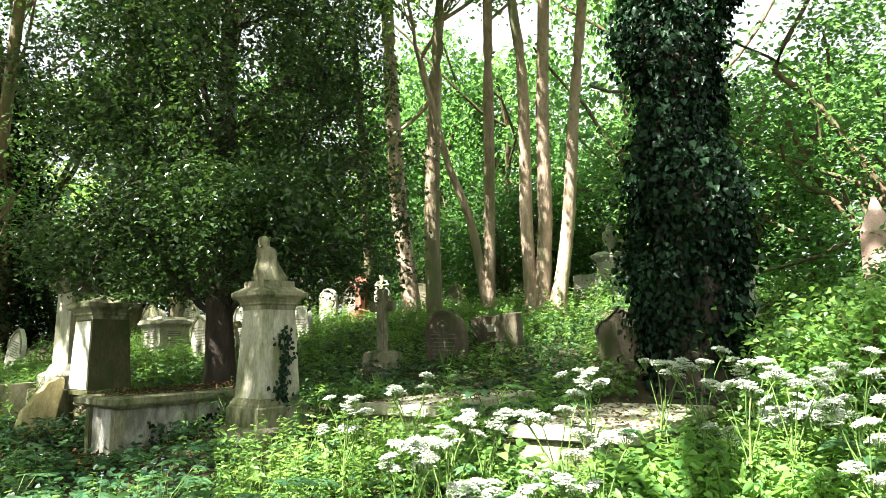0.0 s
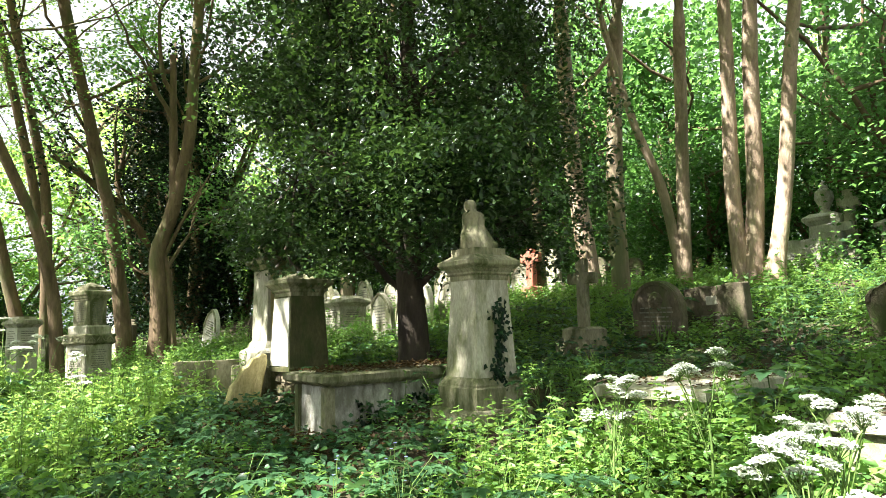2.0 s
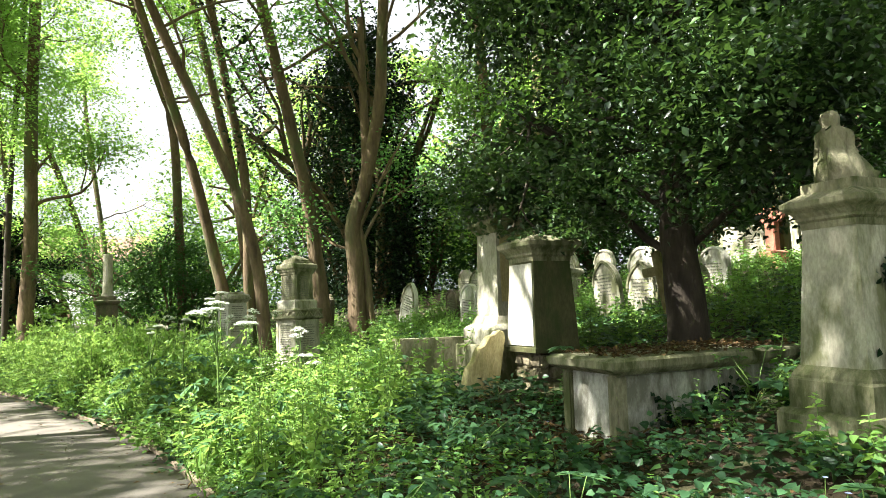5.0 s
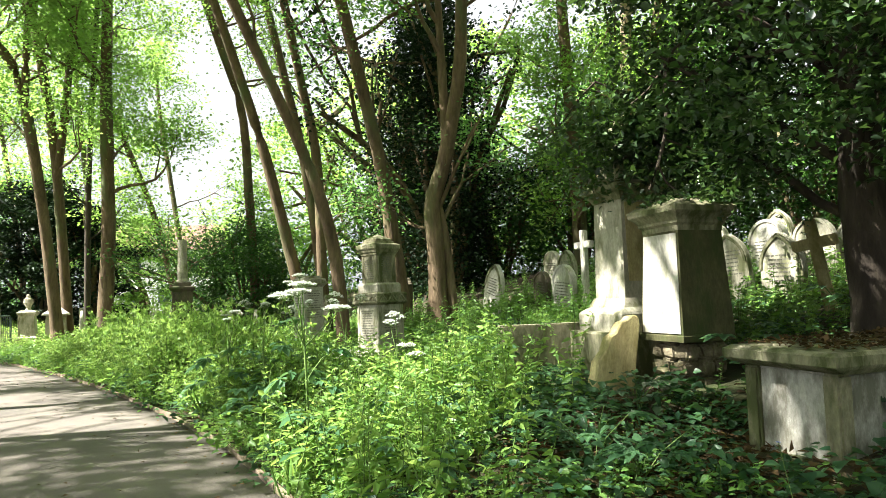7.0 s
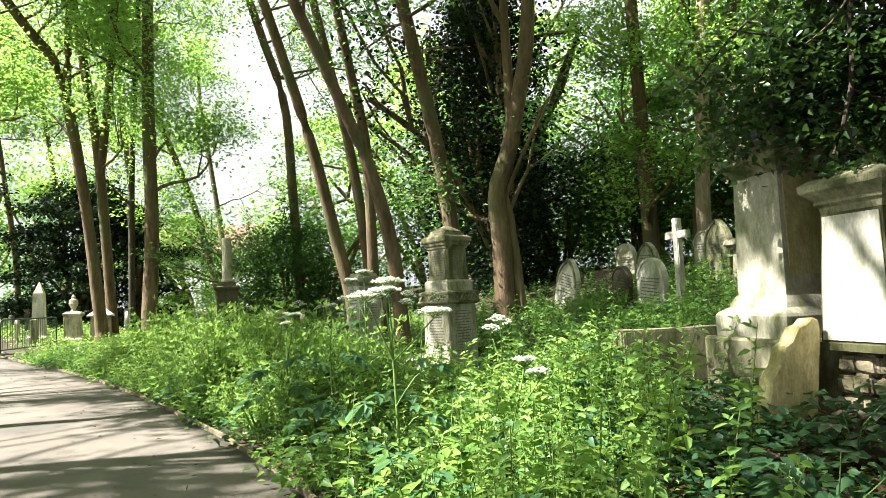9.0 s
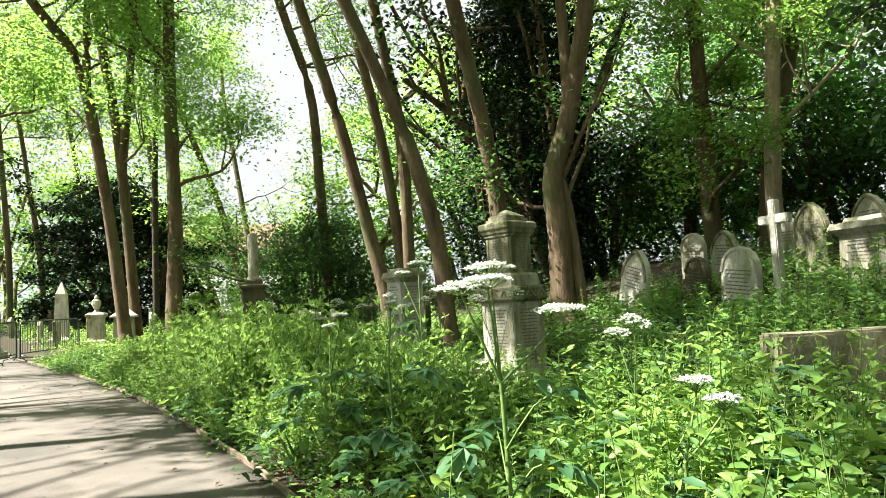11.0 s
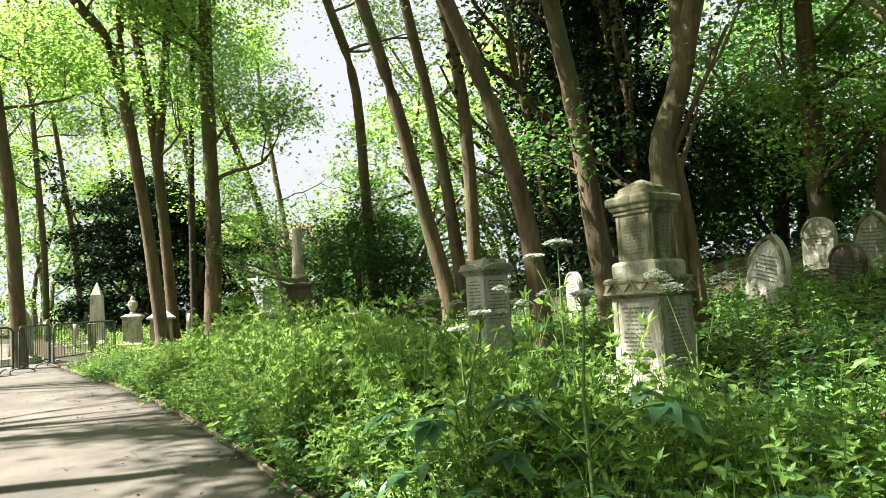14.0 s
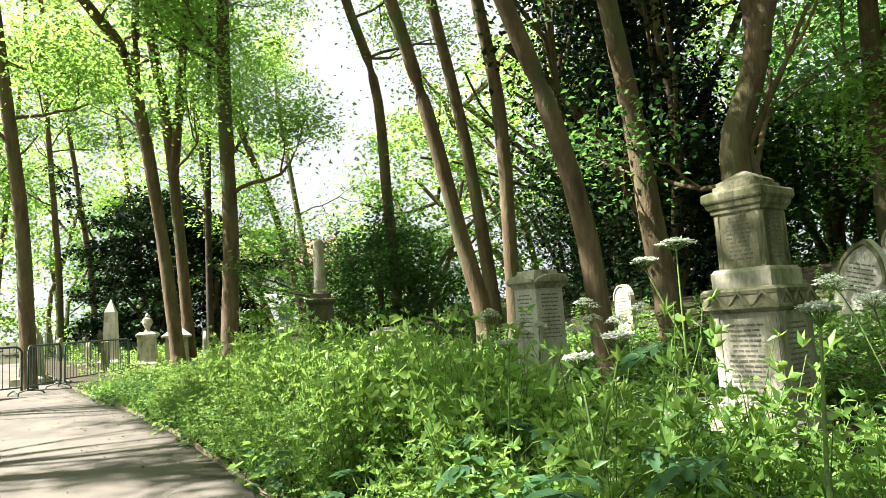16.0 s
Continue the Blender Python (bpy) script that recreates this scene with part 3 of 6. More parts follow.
def carved_column():
    x, y = -8.96, 10.27
    KEEP_OFF.append((x, y, 0.42))
    t = thing("pillar_monument", pose(x, y, 0.20, 0, -0.8, -13) @ Matrix.Diagonal((0.9, 0.9, 1, 1)), "tall limestone pillar monument with carved band and inscribed faces", "monument")
    quarter = [Matrix.Rotation(i * math.pi / 2, 4, "Z") for i in range(4)]
    part("plinth", rings([(0.35, -0.2), (0.35, 0.17), (0.335, 0.20), (0.30, 0.215)], bevel=0.012, wobble=0.006), M_STONE, t)
    part("lower_block", rings([(0.272, 0.215), (0.268, 0.955)], bevel=0.004), M_STONE, t)
    part("carved_band", rings([(0.285, 0.955), (0.305, 0.965), (0.325, 0.985), (0.325, 1.00), (0.315, 1.01), (0.305, 1.08), (0.315, 1.085), (0.32, 1.11), (0.30, 1.13), (0.262, 1.135)], bevel=0.004, wobble=0.004), M_STONE_MOSS_SHADE, t)
    part("step", rings([(0.25, 1.135), (0.25, 1.245), (0.238, 1.262), (0.225, 1.275)], bevel=0.005, wobble=0.006), M_STONE, t)
    # shade on the upper block is put into this darker stone
    part("upper_block", rings([(0.198, 1.275), (0.196, 1.69)], bevel=0.004), M_STONE_MOSS_SHADE, t)
    for turn in quarter:
        for half, z0, z1, w in ((0.276, 0.215, 0.954, 0.085), (0.203, 1.275, 1.688, 0.06)):
            # upper posts take the darker stone too, as painted shade
            ob = part("corner_post", block(w, w, z0, z1, 0.014, half - w / 2, half - w / 2), M_STONE_MOSS_SHADE if z0 > 1 else M_STONE, t)
            ob.matrix_local = turn
        for c in (-0.2, 0.0, 0.2):
            bm = bmesh.new()
            for pts, y0, y1 in (([(-0.10, 0.0), (0.0, 0.105), (0.10, 0.0), (0.078, 0.0), (0.0, 0.082), (-0.078, 0.0)], -0.30, -0.328), ([(-0.03, 0.005), (0.0, 0.055), (0.03, 0.005), (0.0, -0.002)], -0.30, -0.322)):
                face = bm.faces.new([bm.verts.new((c + p, y0, 1.005 + q)) for p, q in pts])
                for g in bmesh.ops.extrude_face_region(bm, geom=[face])["geom"]:
                    if isinstance(g, bmesh.types.BMVert):
                        g.co.y = y1
            bmesh.ops.recalc_face_normals(bm, faces=bm.faces[:])
            ob = part("carved_gable", bm, M_STONE_MOSS_SHADE, t)
            ob.matrix_local = turn
    part("cap", rings([(0.212, 1.69), (0.216, 1.715), (0.232, 1.73), (0.245, 1.765), (0.255, 1.775), (0.262, 1.79), (0.262, 1.835), (0.25, 1.85), (0.20, 1.865)], bevel=0.004, wobble=0.004), M_STONE_MOSS_SHADE, t)
    part("roof", rings([(0.19, 1.86), (0.19, 1.895), (0.165, 1.90), (0.165, 1.925), (0.02, 2.005)], bevel=0.006, wobble=0.01), M_STONE_MOSS_SHADE, t)
    for turn, k in ((quarter[0], 1), (quarter[1], 3)):
        ob = part("inscription", script_bars(0.22, 1.645, 11, 0.031, -0.199, 0.013, k), M_INK, t, "worn lines of lettering")
        ob.matrix_local = turn
        ob = part("inscription", script_bars(0.32, 0.86, 16, 0.036, -0.272, 0.013, k + 1), M_INK, t, "worn lines of lettering")
        ob.matrix_local = turn


def low_pedestal(x, y, z, top, turn, half=0.21, label="short stone pedestal tomb with inscribed sides among weeds", seed=4, mat=None):
    KEEP_OFF.append((x, y, half + 0.12))
    t = thing("pedestal_tomb", pose(x, y, z, 0, 0, turn), label, "monument", "pedestal tombs")
    part("body", rings([(half * 1.15, -0.2), (half * 1.15, 0.12), (half, 0.15), (half * 0.96, top - 0.22)], bevel=0.01, wobble=0.004), mat or M_STONE_CLEAN, t)
    part("cap", rings([(half, top - 0.22), (half * 1.12, top - 0.18), (half * 1.22, top - 0.16), (half * 1.24, top - 0.12), (half * 1.15, top - 0.06), (half * 0.85, top - 0.05), (half * 0.8, top)], bevel=0.005, wobble=0.006), M_STONE, t)
    for i in range(4):
        pts = [(-half * 1.2, top - 0.15)] + [(half * 1.2 * math.sin(u), top - 0.15 + 0.06 + 0.035 * math.cos(2 * u)) for u in np.linspace(-1.4, 1.4, 9)] + [(half * 1.2, top - 0.15)]
        ob = part("pediment", outline_slab(pts[::-1], 0.07, 0.006), M_STONE, t)
        ob.matrix_local = Matrix.Rotation(i * math.pi / 2, 4, "Z") @ Matrix.Translation((0, -half * 1.2, 0))
    part("inscription", script_bars(half * 1.4, top - 0.30, 12, 0.045, -half * 0.985, 0.014, seed), M_INK, t, "worn lines of lettering")
    ob = part("inscription", script_bars(half * 1.4, top - 0.30, 12, 0.045, -half * 0.985, 0.014, seed + 1), M_INK, t, "worn lines of lettering")
    ob.matrix_local = Matrix.Rotation(math.pi / 2, 4, "Z")


def headstone(x, y, h, w, kind="round", mat=None, turn=FACE, lean=(0, 0), label="", rows=8, thick=0.10, sink=0.0):
    """An upright gravestone: round, gothic, ogee or square headed, with a raised rim and worn writing."""
    KEEP_OFF.append((x, y, w * 0.35))
    z = land(x, y) + sink
    t = thing("headstone", pose(x, y, z, lean[0], lean[1], turn), label or "grey weathered headstone standing in undergrowth", "headstone", "headstones")
    hw = w / 2

    def head(scale, cut):
        a = hw * scale
        if kind == "round":
            return [(a * math.cos(u), h - hw + a * math.sin(u)) for u in np.linspace(0, math.pi, 15)]
        if kind == "gothic":
            right = [(a * (2 * math.cos(u) - 1), h - 1.45 * hw + a * 1.62 * math.sin(u)) for u in np.linspace(0, math.pi / 3, 8)]
            return right + [(-p, q) for p, q in right[::-1][1:]]
        if kind == "ogee":
            right = [(a, h - 0.7 * hw), (a * 0.97, h - 0.55 * hw), (a * 0.80, h - 0.38 * hw), (a * 0.55, h - 0.32 * hw), (a * 0.30, h - 0.2 * hw), (a * 0.12, h - 0.08 * hw), (0.0, h - cut)]
            return right + [(-p, q) for p, q in right[::-1][1:]]
        return [(a, h - cut), (a * 0.6, h - cut + 0.01), (0, h - cut - 0.015), (-a * 0.5, h - cut + 0.005), (-a, h - cut - 0.02)]
    part("slab", outline_slab([(-hw, -0.25), (hw, -0.25)] + head(1.0, 0.0), thick, 0.012), mat or M_STONE, t)
    inner = head(0.84, 0.06)
    outer = head(1.0, 0.0)
    bm = bmesh.new()
    a = [bm.verts.new((p, -thick / 2 - 0.004, q)) for p, q in inner]
    b = [bm.verts.new((p * 0.985, -thick / 2 - 0.018, q - 0.004)) for p, q in outer]
    c = [bm.verts.new((p * 0.985, -thick / 2 + 0.004, q - 0.004)) for p, q in outer]
    d = [bm.verts.new((p, -thick / 2 - 0.018, q)) for p, q in head(0.87, 0.05)]
    for i in range(len(a) - 1):
        bm.faces.new((a[i], a[i + 1], d[i + 1], d[i]))
        bm.faces.new((d[i], d[i + 1], b[i + 1], b[i]))
        bm.faces.new((b[i], b[i + 1], c[i + 1], c[i]))
    if kind != "square":
        part("rim", bm, M_STONE_MOSS_SHADE if kind == "gothic" else mat or M_STONE, t)
    else:
        bm.free()
    if rows:
        part("inscription", script_bars(w * 0.72, h - hw * 0.95, rows, 0.05, -thick / 2 - 0.002, 0.016, int(abs(x * 97 + y * 31))), M_INK, t, "worn lines of lettering")
    return t


def stone_cross(x, y, h, mat, turn=FACE, span=0.5, arm=0.12, label="", base=True, lean=(0, 0), z=None):
    KEEP_OFF.append((x, y, 0.3))
    z = land(x, y) if z is None else z
    t = thing("stone_cross", pose(x, y, z, lean[0], lean[1], turn), label or "weathered stone cross on a stepped base", "grave cross", "stone crosses")
    b = 0.30 if base else 0.0
    if base:
        part("step", block(0.52, 0.46, -0.15, 0.16, 0.015, rough=0.006, cuts=1), M_STONE_DARK if mat is M_STONE_DARK else mat, t)
        part("base", rings([(0.19, 0.16), (0.18, 0.28), (0.12, 0.31)], bevel=0.008, wobble=0.01), mat, t)
    part("upright", block(arm, arm * 0.8, b - 0.05, h, 0.012), mat, t)
    part("crosspiece", block(span, arm * 0.76, h - 0.30, h - 0.30 + arm, 0.012), mat, t)
    return t


def flat_slab(x, y, sx, sy, z, label, turn=FACE):
    t = thing("ledger_tomb", pose(x, y, z, 0.8, -0.5, turn), label, "tomb", "ledger tombs")
    for d in np.linspace(-sy / 2, sy / 2, 4):
        u = pose(0, 0, 0, 0, 0, turn) @ Vector((0, d * 0.8, 0))
        KEEP_OFF.append((x + u.x, y + u.y, sx * 0.5))
    part("body", block(sx - 0.08, sy - 0.08, -0.6, -0.09, 0.012, rough=0.008, cuts=2), M_STONE_MOSS_SHADE, t)
    part("lid", rings([(sx / 2 - 0.02, -0.09), (sx / 2, -0.075), (sx / 2, -0.015), (sx / 2 - 0.015, 0)], bevel=0.004, wobble=0.008, depth=sy / sx), M_STONE, t, "grey stone lid with lichen")
    r = np.random.default_rng(int(abs(x) * 50 + 3))
    n = 260
    b = np.stack([r.uniform(-sx / 2.1, sx / 2.1, n), r.uniform(-sy / 2.1, sy / 2.1, n), r.uniform(0.004, 0.02, n)], -1)
    v, f = leaves(b, r.normal(0, 1, (n, 3)) * (1, 1, 0.15), np.tile((0, 0, 1.0), (n, 1)) + r.normal(0, 0.2, (n, 3)), r.uniform(0.03, 0.06, n), r.uniform(0.02, 0.035, n))
    lit = new("lid_litter", mesh_of("lid_litter", v, f, [M_LITTER]))
    lit.matrix_world = pose(x, y, z, 0.8, -0.5, turn)
    tagged(lit, "dry fallen leaves on a flat stone lid", "leaf litter", kind="stuff")


def urn_pedestal(x, y, z, h, label, mat=None, turn=FACE):
    KEEP_OFF.append((x, y, 0.4))
    t = thing("urn_pedestal", pose(x, y, z, 0, 0, turn), label, "monument", "urn pedestals")
    k = h / 1.6
    part("plinth", rings([(0.34, -0.3), (0.34, 0.15), (0.29, 0.2)], bevel=0.01), mat or M_STONE_CLEAN, t)
    part("shaft", rings([(0.26, 0.2), (0.22, 0.85 * k)], bevel=0.01), mat or M_STONE_CLEAN, t)
    part("cap", rings([(0.23, 0.85 * k), (0.30, 0.93 * k), (0.31, 0.98 * k), (0.2, 1.05 * k)], bevel=0.006), mat or M_STONE_CLEAN, t)
    part("urn", rings([(0.12, 1.05 * k), (0.07, 1.12 * k), (0.09, 1.16 * k), (0.16, 1.3 * k), (0.15, 1.42 * k), (0.07, 1.48 * k), (0.08, 1.52 * k), (0.02, 1.6 * k)], 12, wobble=0.02), mat or M_STONE_CLEAN, t)


def obelisk(x, y, z, h, half, mat, label, turn=FACE):
    KEEP_OFF.append((x, y, half + 0.15))
    t = thing("obelisk", pose(x, y, z, 0, -1, turn), label, "obelisk", "obelisks")
    part("base", rings([(half * 1.6, -0.3), (half * 1.6, 0.18), (half * 1.2, 0.24)], bevel=0.01), mat, t)
    part("shaft", rings([(half, 0.24), (half * 0.78, h - 2.0 * half), (0.012, h)], bevel=0.006), mat, t)


obelisk_pedestal()
tapered_pedestal()
tall_pedestal()
chest_tomb()
broken_slab()
kerb_stone()
carved_column()
low_pedestal(-11.85, 11.8, 0.20, 1.53, -18)
low_pedestal(-16.6, 13.9, 0.15, 0.95, FACE, 0.24, "squat stone pedestal tomb in tall weeds", 8)
flat_slab(1.27, 4.88, 0.9, 1.6, 0.77, "low ledger tomb with pale lid amid white umbels", FACE)
flat_slab(0.06, 5.85, 0.85, 1.5, 0.85, "low ledger tomb half hidden by nettles", FACE)
first = headstone(0.05, 8.5, 0.72, 0.66, "round", M_STONE_DARK, FACE - 5, (2, 1), "dark round-topped headstone with carved clasped emblem", 7, 0.12)
part("emblem", rings([(0.10, 0.0), (0.085, 0.012), (0.05, 0.018), (0.03, 0.03)], 12, wobble=0.12), M_STONE_DARK, first, "worn carved emblem").matrix_local = pose(0, -0.062, 0.50, 90, 0, 0)
second = headstone(0.74, 8.75, 0.52, 0.74, "square", M_STONE_DARK, FACE - 3, (4, -2), "dark broken-topped headstone with ivy on its top", 6, 0.16)
r_top = np.random.default_rng(27)
at_top = np.stack([r_top.uniform(-0.3, 0.28, 90), r_top.uniform(-0.09, 0.09, 90), 0.52 + r_top.uniform(-0.04, 0.07, 90)], -1)
part("ivy", mesh_of("ivy", *leaves(at_top, r_top.normal(0, 1, (90, 3)), r_top.normal(0, 0.5, (90, 3)) + (0, 0, 1), 0.06, 0.045, 0.2, True), [L_NETTLE]), L_NETTLE, second, "green ivy sprigs on the top")
part("niche", block(0.14, 0.02, 0.30, 0.40, 0.006, -0.02, -0.082), M_STONE, second, "small pale carved ledge")
stone_cross(-0.80, 8.7, 1.12, M_STONE_MOSS_SHADE, FACE - 3, 0.42, 0.13, "dark stone cross bound with ivy on a stepped base", True, (0, 1))
headstone(2.0, 7.0, 0.66, 0.6, "ogee", M_STONE_DARK, FACE + 10, (6, -9), "dark pointed headstone tilting beside an ivied trunk", 0, 0.14)
# headstones behind the evergreen tree
for x, y, h, w, kind, mat, lean in (
        (-4.25, 11.8, 0.88, 0.54, "gothic", M_STONE, (3, -3)), (-3.64, 11.18, 0.82, 0.62, "gothic", M_STONE, (2, 1)),
        (-3.97, 13.3, 0.83, 0.72, "round", M_STONE_CLEAN, (0, 0)), (-3.36, 13.36, 0.74, 0.66, "round", M_STONE, (1, -1)),
        (-2.86, 13.36, 0.62, 0.62, "round", M_STONE_CLEAN, (0, 2)), (-4.0, 15.6, 0.85, 0.6, "gothic", M_STONE, (0, 0)),
        (-5.76, 15.2, 0.98, 0.6, "gothic", M_STONE, (2, -2)), (-4.88, 14.42, 0.88, 0.56, "round", M_STONE, (0, 1)),
        (-7.15, 16.6, 0.8, 0.6, "round", M_STONE, (0, 0)), (-6.5, 14.62, 1.05, 0.64, "gothic", M_STONE_MOSS_SHADE, (0, 2)),
        (-2.66, 15.4, 0.8, 0.55, "round", M_STONE, (0, 1)),
        (-2.26, 16.3, 0.85, 0.55, "gothic", M_STONE, (2, 0)), (-1.6, 17.2, 0.8, 0.6, "round", M_STONE, (0, 0)),
        (-0.5, 15.6, 0.8, 0.5, "round", M_STONE_DARK, (0, 2)), (-8.9, 13.7, 1.02, 0.66, "gothic", M_STONE_CLEAN, (-4, 12)),
        (-8.02, 14.13, 0.62, 0.5, "round", M_STONE_DARK, (0, 8)), (-7.77, 14.87, 0.92, 0.56, "gothic", M_STONE, (0, 3)),
        (-8.63, 16.22, 0.8, 0.62, "round", M_STONE, (0, 2)), (-7.18, 13.13, 0.77, 0.68, "round", M_STONE_CLEAN, (0, 5)),
        (-11.3, 14.3, 0.95, 0.45, "ogee", M_STONE_DARK, (0, 6)), (-12.3, 15.1, 0.9, 0.5, "round", M_STONE, (0, -3)),
        (-18.9, 16.9, 0.75, 0.75, "round", M_STONE, (0, 0)),
        (-12.6, 13.2, 0.95, 0.62, "round", M_STONE_DARK, (0, 2)), (-31.5, 18.5, 0.9, 0.55, "round", M_STONE, (0, 0)),
        (-32.8, 16.8, 0.8, 0.5, "gothic", M_STONE, (0, -2)), (-35.0, 19.5, 0.9, 0.55, "round", M_STONE_CLEAN, (0, 1)),
        (-34.0, 14.2, 0.8, 0.5, "round", M_STONE, (0, 3)), (-37.0, 17.0, 0.9, 0.5, "gothic", M_STONE_CLEAN, (0, 0)),
        (2.9, 12.9, 0.7, 0.6, "square", M_STONE_CLEAN, (0, 0)), (0.4, 17.0, 0.8, 0.5, "round", M_STONE_DARK, (0, 0))):
    headstone(x, y, h, w, kind, mat, FACE + 4 * math.sin(7 * x), lean, {"round": "round-topped", "gothic": "pointed gothic", "ogee": "shouldered", "square": "square-topped"}[kind]
              + (" dark mossy" if mat is M_STONE_DARK else " pale" if mat is M_STONE_CLEAN else " grey weathered") + " headstone with worn lettering in weeds", 7 if y < 16 else 4)
rfar = random.Random(17)
for i in range(16):
    x, y = rfar.uniform(-39, -28.5), rfar.uniform(13.2, 20.5)
    headstone(x, y, rfar.uniform(0.6, 1.0), rfar.uniform(0.45, 0.65), rfar.choice(("round", "gothic", "square")), rfar.choice((M_STONE, M_STONE_MOSS_SHADE, M_STONE_CLEAN)), FACE + rfar.uniform(-8, 8), (0, rfar.uniform(-5, 5)), "small far headstone among weeds under trees", 0)
stone_cross(-3.15, 10.0, 0.95, M_STONE_YELLOW, FACE + 30, 0.42, 0.11, "yellow lichened stone cross leaning among headstones", False, (0, -9))
stone_cross(-1.95, 15.6, 1.15, M_RED, FACE, 0.55, 0.2, "stout red granite cross on a base")
stone_cross(-1.5, 16.6, 1.1, M_STONE, FACE, 0.5, 0.13, "grey stone cross among far headstones")
stone_cross(-6.63, 12.7, 1.28, M_STONE_CLEAN, FACE, 0.48, 0.115, "pale stone cross beside a stepped tomb", False)
stone_cross(3.3, 12.4, 1.05, M_STONE_CLEAN, FACE, 0.45, 0.14, "pale stone cross before white monuments")
stone_cross(3.8, 13.2, 1.5, M_STONE, FACE, 0.36, 0.16, "tall grey stone cross near monuments")
stone_cross(-33.0, 15.2, 1.0, M_STONE_DARK, FACE, 0.5, 0.12, "dark stone cross beyond the railings", False)
urn_pedestal(3.55, 13.6, land(3.55, 13.6), 1.75, "white stone pedestal with draped urn on top")
urn_pedestal(4.35, 12.7, land(4.35, 12.7), 1.45, "pale stone pedestal topped with an urn")
urn_pedestal(3.9, 8.75, land(3.9, 8.75) - 0.1, 1.35, "white stone monument half hidden by an ivied trunk")
urn_pedestal(-28.6, 14.9, land(-28.6, 14.9), 1.75, "small stone pedestal crowned with an urn", M_STONE)
low_pedestal(-5.6, 13.4, land(-5.6, 13.4), 0.80, FACE, 0.32, "broad grey tomb with inscribed front and flat cap", 12, M_STONE)
obelisk(4.26, 6.25, land(4.26, 6.25), 1.58, 0.18, M_PINK, "pink granite obelisk rising from bushes")
obelisk(-29.9, 14.3, land(-29.9, 14.3), 2.2, 0.21, M_STONE_CLEAN, "pale stone obelisk beyond the barriers")
obelisk(-27.9, 11.4, land(-27.9, 11.4), 1.75, 0.24, M_STONE, "short square stone pillar near the barriers")


def roofed_post():
    x, y = -27.3, 15.25
    t = thing("roofed_pedestal", pose(x, y, land(x, y), 0, 0, FACE), "square stone pedestal with a pyramid roof", "monument")
    part("body", rings([(0.34, -0.3), (0.31, 1.0)], bevel=0.01), M_STONE, t)
    part("roof", rings([(0.42, 1.0), (0.42, 1.06), (0.03, 1.36)], bevel=0.01), M_STONE_CLEAN, t)


def broken_column():
    x, y = -20.2, 15.2
    KEEP_OFF.append((x, y, 0.5))
    t = thing("column_monument", pose(x, y, 1.0, 0, 0, FACE), "tall weathered stone column on a stepped plinth", "monument")
    part("plinth", rings([(0.29, -1.0), (0.29, 0.68), (0.31, 0.70), (0.36, 0.76), (0.36, 0.81), (0.25, 0.84), (0.24, 0.95), (0.2, 0.97)], bevel=0.012, wobble=0.006), M_STONE_DARK, t)
    part("column", rings([(0.17, 0.97), (0.175, 1.02), (0.145, 1.06), (0.138, 1.8), (0.13, 2.2), (0.12, 2.25)], 16, wobble=0.012), M_STONE, t)
    t = thing("chest_tomb", pose(-23.8, 17.2, land(-23.8, 17.2) + 0.2, 0, 0, FACE), "far stone chest tomb with overhanging lid", "tomb")
    part("body", block(0.9, 1.8, -0.5, 0.45, 0.02), M_STONE, t)
    part("lid", block(1.15, 2.05, 0.45, 0.6, 0.02), M_STONE_CLEAN, t)


def barrier(a, b, sign=False):
    """A steel crowd barrier: a bent frame, bars and feet."""
    d = Vector((b[0] - a[0], b[1] - a[1], 0))
    w = d.length
    t = thing("crowd_barrier", pose(a[0], a[1], land(*a) + 0.02, 0, 0, math.degrees(math.atan2(d.y, d.x))), "dark green steel crowd barrier across the path" + (" with notice" if sign else ""), "barrier", "crowd barriers")
    fr = [(0.03, 0, 0.12), (0.03, 0, 0.98), (0.07, 0, 1.06), (0.15, 0, 1.1), (w - 0.15, 0, 1.1), (w - 0.07, 0, 1.06), (w - 0.03, 0, 0.98), (w - 0.03, 0, 0.12)]
    part("frame", mesh_of("frame", *tube(fr, 0.024, 8), [M_STEEL], smooth=True), None, t).data.materials.append(M_STEEL)
    part("bottom_rail", mesh_of("bottom_rail", *tube([(0.03, 0, 0.2), (w - 0.03, 0, 0.2)], 0.018, 6), [M_STEEL]), M_STEEL, t)
    n = int(w / 0.13)
    bar = mesh_of("bar", *tube([(0, 0, 0.2), (0, 0, 1.09)], 0.008, 5), [M_STEEL])
    for i in range(1, n):
        ob = new("bar", bar)
        ob.parent = t
        ob.location = (w * i / n, 0, 0)
    for x in (0.2, w - 0.2):
        part("foot", mesh_of("foot", *tube([(x, -0.28, 0.0), (x, -0.26, 0.06), (x, 0, 0.14), (x, 0.26, 0.06), (x, 0.28, 0.0)], 0.018, 6), [M_STEEL]), M_STEEL, t)
    if sign:
        part("notice", block(0.95, 0.02, 0.15, 0.95, 0.004, w * 0.5, -0.05), M_BOARD, t, "brown notice board with a white strip")
        part("strip", block(0.5, 0.006, 0.62, 0.72, 0.001, w * 0.55, -0.064), M_WHITE, t, "white printed strip")


